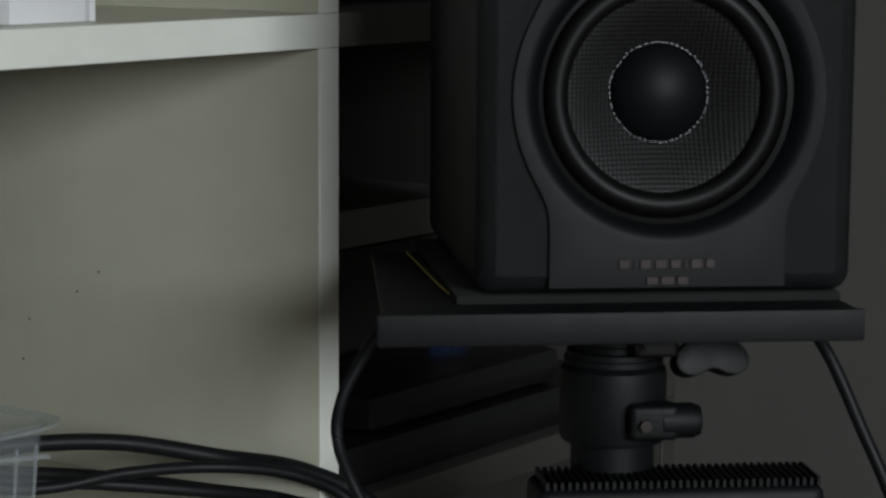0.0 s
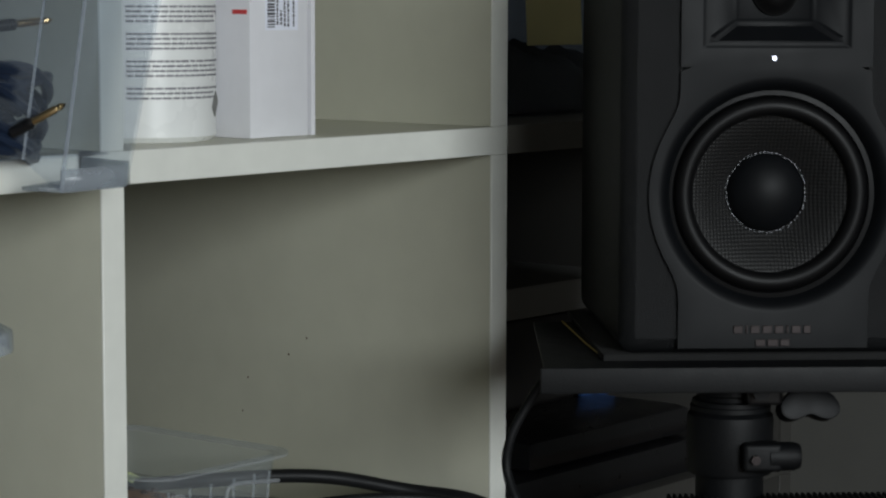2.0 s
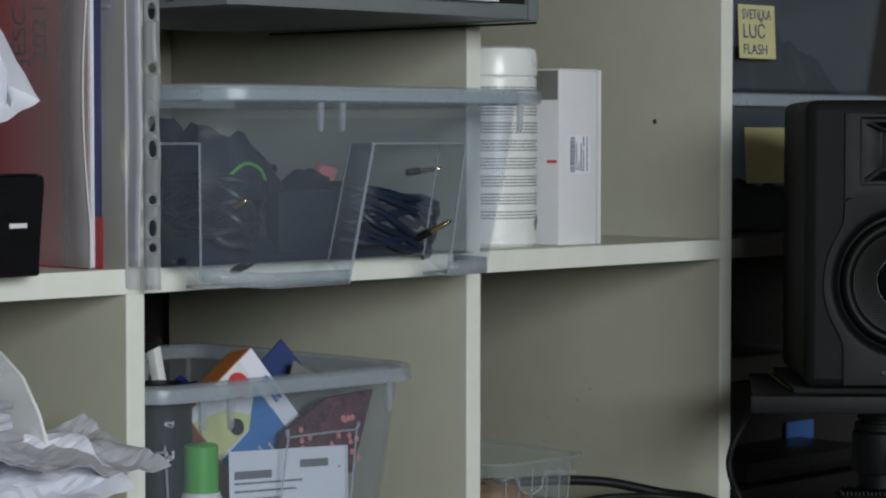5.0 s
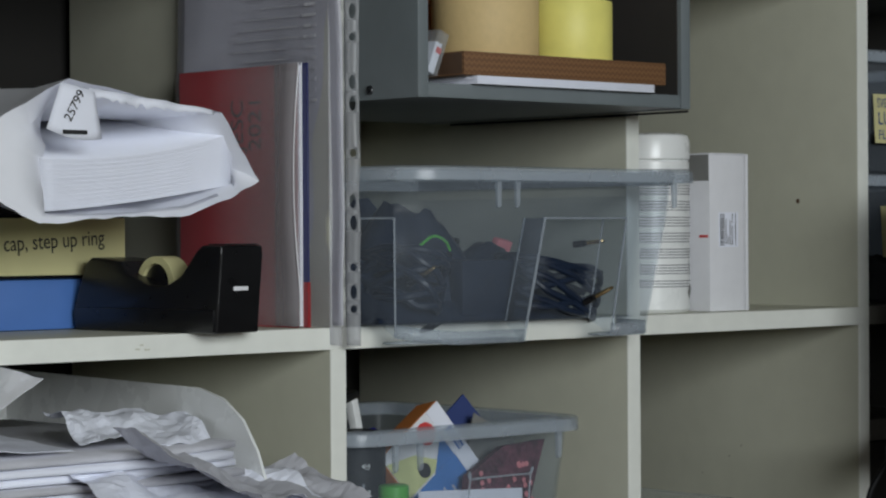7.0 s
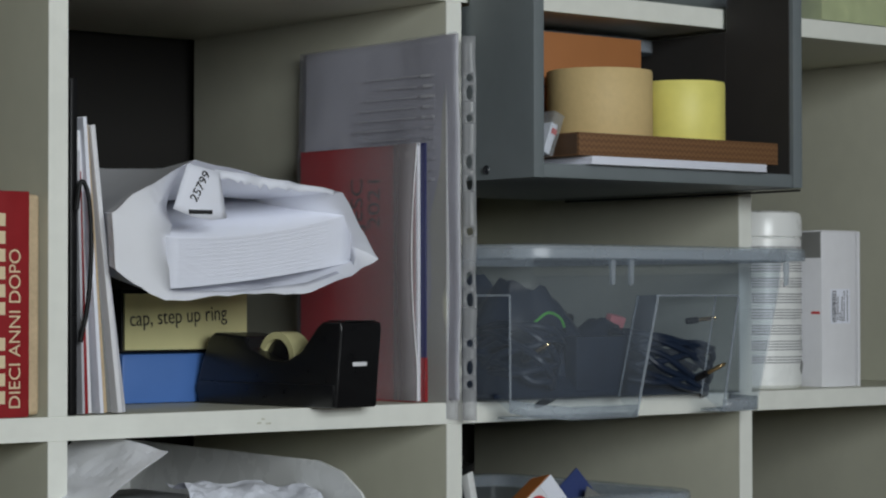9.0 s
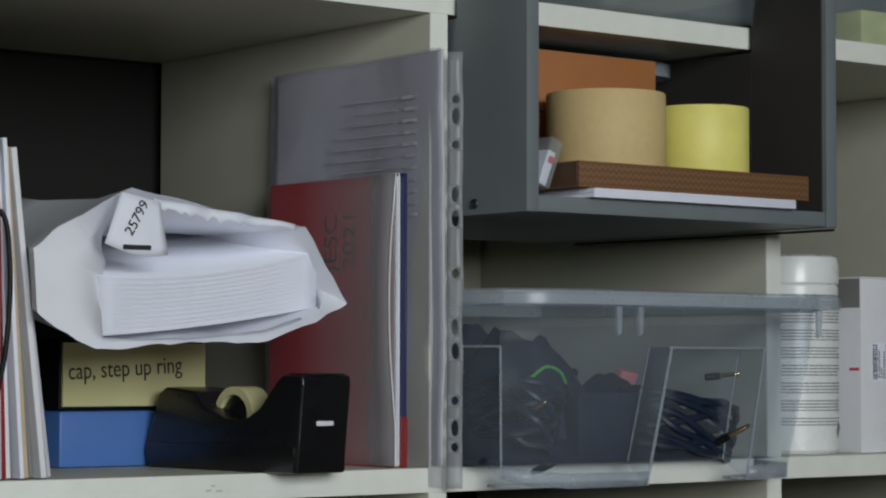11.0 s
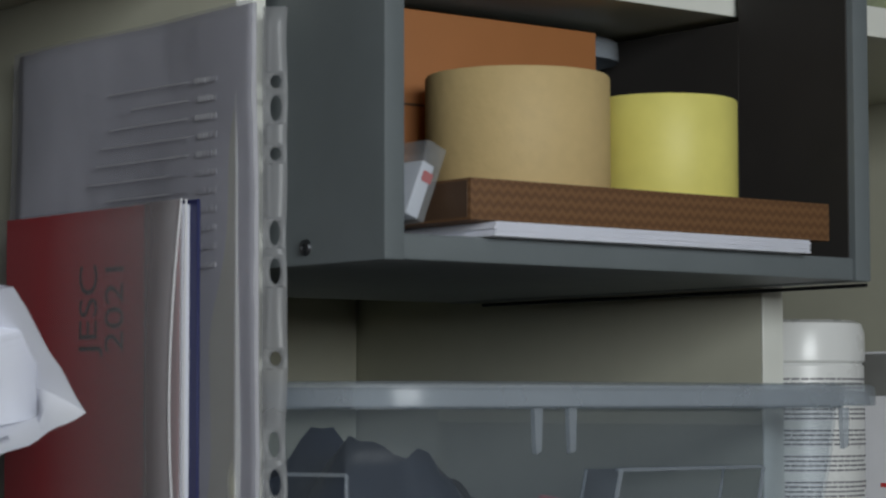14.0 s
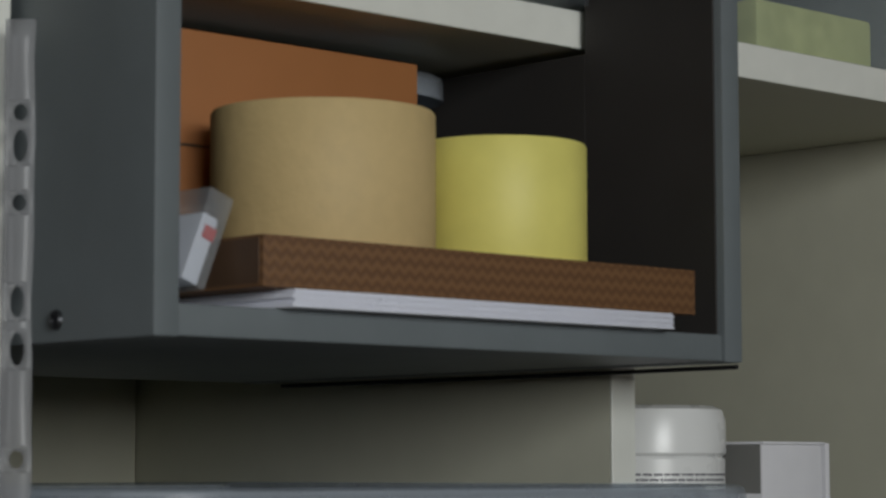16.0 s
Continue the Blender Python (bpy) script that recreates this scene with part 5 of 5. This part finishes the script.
part("white_front", bbox(-0.0815, -0.0005, -0.0008, -0.0002, -0.0458, -0.0005, 0.0001, 1), WHITEC, pack, "white upper front")
bm = bmesh.new()
prism(bm, [(-0.0812, -0.008), (-0.0812, -0.044), (-0.030, -0.044), (-0.052, -0.020)], "y", -0.0013, -0.0009)
part("yellow_print", bm, YELC, pack, "pale yellow printed patch", smooth=False)
bm = bmesh.new()
prism(bm, [(-0.046, -0.0455), (-0.018, -0.024), (-0.018, -0.0455)], "y", -0.0014, -0.0010)
part("blue_corner", bm, BLUEC, pack, smooth=False)
part("dark_dot", lathe(bmesh.new(), [(0.0, 0.0007), (0.0065, 0.0007), (0.0065, 0.0)], 20, pose(-0.053, -0.0014, -0.036, 90)), INK, pack)
part("white_band", bbox(-0.0172, -0.0006, -0.0017, -0.0012, -0.088, -0.0006, 0.0001, 1), PAPER, pack, "white band along the edge")
bm = bmesh.new()
for x0, x1 in ((-0.0115, -0.0095), (-0.0085, -0.0075), (-0.0065, -0.0040)):
    box(bm, x0, x1, -0.0021, -0.0018, -0.046, -0.024)
part("brand_bars", bm, BLUEP, pack, smooth=False)
bm = bmesh.new()
for k in range(4):
    box(bm, -0.066 + 0.009 * k, -0.064 + 0.009 * k, -0.0012, -0.0009, -0.106, -0.060 - 0.004 * (k % 2))
part("small_print", bm, PAPER2, pack, "unreadable small print", smooth=False)
part("sticker", lathe(bmesh.new(), [(0.0, 0.0008), (0.0100, 0.0008), (0.0100, 0.0)], 28, pose(-0.030, -0.0014, -0.014, 90)), REDINK, pack, "round red sticker")
nv = card("navy_card", 0.050, 0.085, 0.002, pose(0.246, 0.090, 0.886, -16, -36, 4), DBLUE, "dark blue card sticking up from the bin", "card")
part("mark", bbox(-0.008, 0.006, -0.0018, -0.0012, 0.006, 0.016, 0.0002, 1), PAPER2, nv)
card("grey_card", 0.060, 0.070, 0.002, pose(0.246, 0.075, 0.874, -10, 28, 4), GREYC, "dark grey card behind the flowered pouch", "card")
ls_ = card("label_sheet", 0.125, 0.062, 0.001, pose(0.192, 0.036, 0.826, -4, 3, 2), PAPER, "white printed label sheet behind the bin's front", "label")
bm = bmesh.new()
rnd = random.Random(17)
bars(bm, -0.058, 0.045, (0.006, 0.000, -0.006, -0.012, -0.018, -0.024), 0.0016, -0.0008, rnd, (0.4, 0.95))
box(bm, -0.058, -0.020, -0.0010, -0.0006, 0.010, 0.016)
box(bm, 0.010, 0.040, -0.0010, -0.0006, 0.016, 0.022)
part("print", bm, GREYINK, ls_, "unreadable print", smooth=False)
fp = solo("floral_pouch", prism(bmesh.new(), [(-0.058, -0.034), (0.020, -0.040), (0.058, 0.018), (0.006, 0.022), (-0.040, 0.006)], "y", -0.004, 0.004), FLORAL, "flat dark pouch with small pink flowers", "pouch", pose(0.234, 0.046, 0.868, -6, -8, 2))
rnd = random.Random(13)
for k in range(26):
    x, z = rnd.uniform(-0.036, 0.034), rnd.uniform(-0.032, 0.010)
    part("flower", lathe(bmesh.new(), [(0.0, 0.0006), (rnd.uniform(0.0012, 0.0024), 0.0005), (0.0026, 0.0)], 7, pose(x, -0.0042, z, 90)), PINK, fp)
glue = thing("glue_bottle", pose(0.120, 0.055, 0.752), "white glue bottle with bright green cap", "bottle")
part("bottle", lathe(bmesh.new(), [(0.0, 0.0), (0.016, 0.0), (0.017, 0.003), (0.017, 0.070), (0.014, 0.078), (0.0, 0.078)], 32), WHITEP, glue)
part("cap", lathe(bmesh.new(), [(0.0132, 0.0782), (0.0130, 0.112), (0.011, 0.1135), (0.0, 0.1135)], 32), GREENP, glue)
can_ = thing("spray_bottle", pose(0.106, 0.086, 0.752), "dark bottle with worn white lettering in the bin", "bottle")
part("body", lathe(bmesh.new(), [(0.0, 0.0), (0.024, 0.0), (0.0245, 0.003), (0.0245, 0.150), (0.018, 0.158), (0.0, 0.160)], 40), STEEL, can_)
bm = bmesh.new()
rnd = random.Random(5)
for k in range(14):
    box(bm, -0.002, rnd.uniform(0.000, 0.004), -0.0003, 0.0003, -0.0012, 0.0014, pose(-0.012 + 0.0022 * (k % 7), -0.0235, 0.128 - 0.022 * (k // 7) + rnd.uniform(-0.003, 0.003), 0, rnd.uniform(-40, 40)))
part("worn_print", bm, WHITEP, can_)
crumple("foil_bag", pose(0.165, 0.175, 0.845), 0.11, 0.10, 0.095, CYAN, "dark violet-blue foil bag in the bin", "bag", 3)
clipf = thing("plastic_clamp", pose(0.108, 0.090, 0.915, 0, -14, 10), "black and white plastic clamp sticking out of the bin", "clamp")
part("arm", bbox(-0.004, 0.004, -0.004, 0.004, -0.045, 0.028, 0.001), WHITEP, clipf)
part("jaw", bbox(-0.032, 0.006, -0.005, 0.005, 0.022, 0.029, 0.002), BLACKP, clipf)
card("green_folder", 0.05, 0.09, 0.002, pose(0.112, 0.15, 0.885, -5, 24, 0), GREYC, "dark greenish folder edge in the bin", "folder")

# ---------------- dim compartments behind the loudspeaker ----------------
nbn = storage_bin(pose(0.862, 0.175, 1.0022), 0.30, 0.26, 0.132, "milky bin in the shade behind the loudspeaker", 0.92, ribs=False, group="bins behind the loudspeaker")
storage_bin(pose(0.862, 0.175, 1.1350), 0.30, 0.26, 0.125, "milky bin with black gear and a yellow note", 0.92, ribs=False, group="bins behind the loudspeaker")
nt_ = thing("yellow_note", pose(0.756, 0.042, 1.166, -3), "yellow handwritten note stuck to a bin", "note", "handwritten notes")
part("paper", bbox(0.0, 0.056, -0.0006, 0.0, 0.0, 0.050, 0.0002, 1), NOTE, nt_)
for body, z in (("SVETILKA", 0.0365), ("LUČ", 0.0190), ("FLASH", 0.0040)):
    words(body, 0.0135 if body != "LUČ" else 0.0185, pose(0.005, -0.0010, z, 90), BLUEINK, nt_, "handwriting", 0.78 if body == "SVETILKA" else 1.0)
n2 = thing("yellow_note", pose(0.765, 0.040, 1.050, -3), "blank yellowish note stuck to a bin", "note", "handwritten notes")
part("paper", bbox(0.0, 0.062, -0.0006, 0.0, 0.0, 0.052, 0.0002, 1), NOTE, n2)
crumple("camera_gear", pose(0.875, 0.14, 1.1395), 0.10, 0.12, 0.075, DEEP, "black camera gear in the bin", "gear", 21)
crumple("camera_gear", pose(0.955, 0.14, 1.1395), 0.06, 0.10, 0.070, DEEP, "black camera gear in the bin", "gear", 22)
crumple("camera_gear", pose(0.86, 0.15, 1.0065), 0.20, 0.16, 0.055, DEEP, "black camera gear in the bin", "gear", 23)
low = thing("grey_carton", pose(0.86, 0.14, 0.747), "dark plastic box with a blue latch in the shade", "box")
part("body", bbox(-0.11, 0.13, -0.02, 0.16, 0.0, 0.105, 0.004), DARKBROWN, low)
part("lid", bbox(-0.115, 0.135, -0.025, 0.165, 0.106, 0.130, 0.004), GREYC, low)
part("latch", bbox(0.070, 0.115, -0.030, -0.0255, 0.040, 0.060, 0.003), BLUEP, low, "blue latch")
case = thing("black_case", pose(0.845, 0.045, 0.747), "black equipment case lying on the lower shelf", "case")
part("body", bbox(-0.150, 0.150, -0.038, 0.060, 0.0, 0.026, 0.008), BLACKP, case)
part("lid", bbox(-0.110, 0.085, -0.032, 0.056, 0.0265, 0.048, 0.009), BLACKP, case)
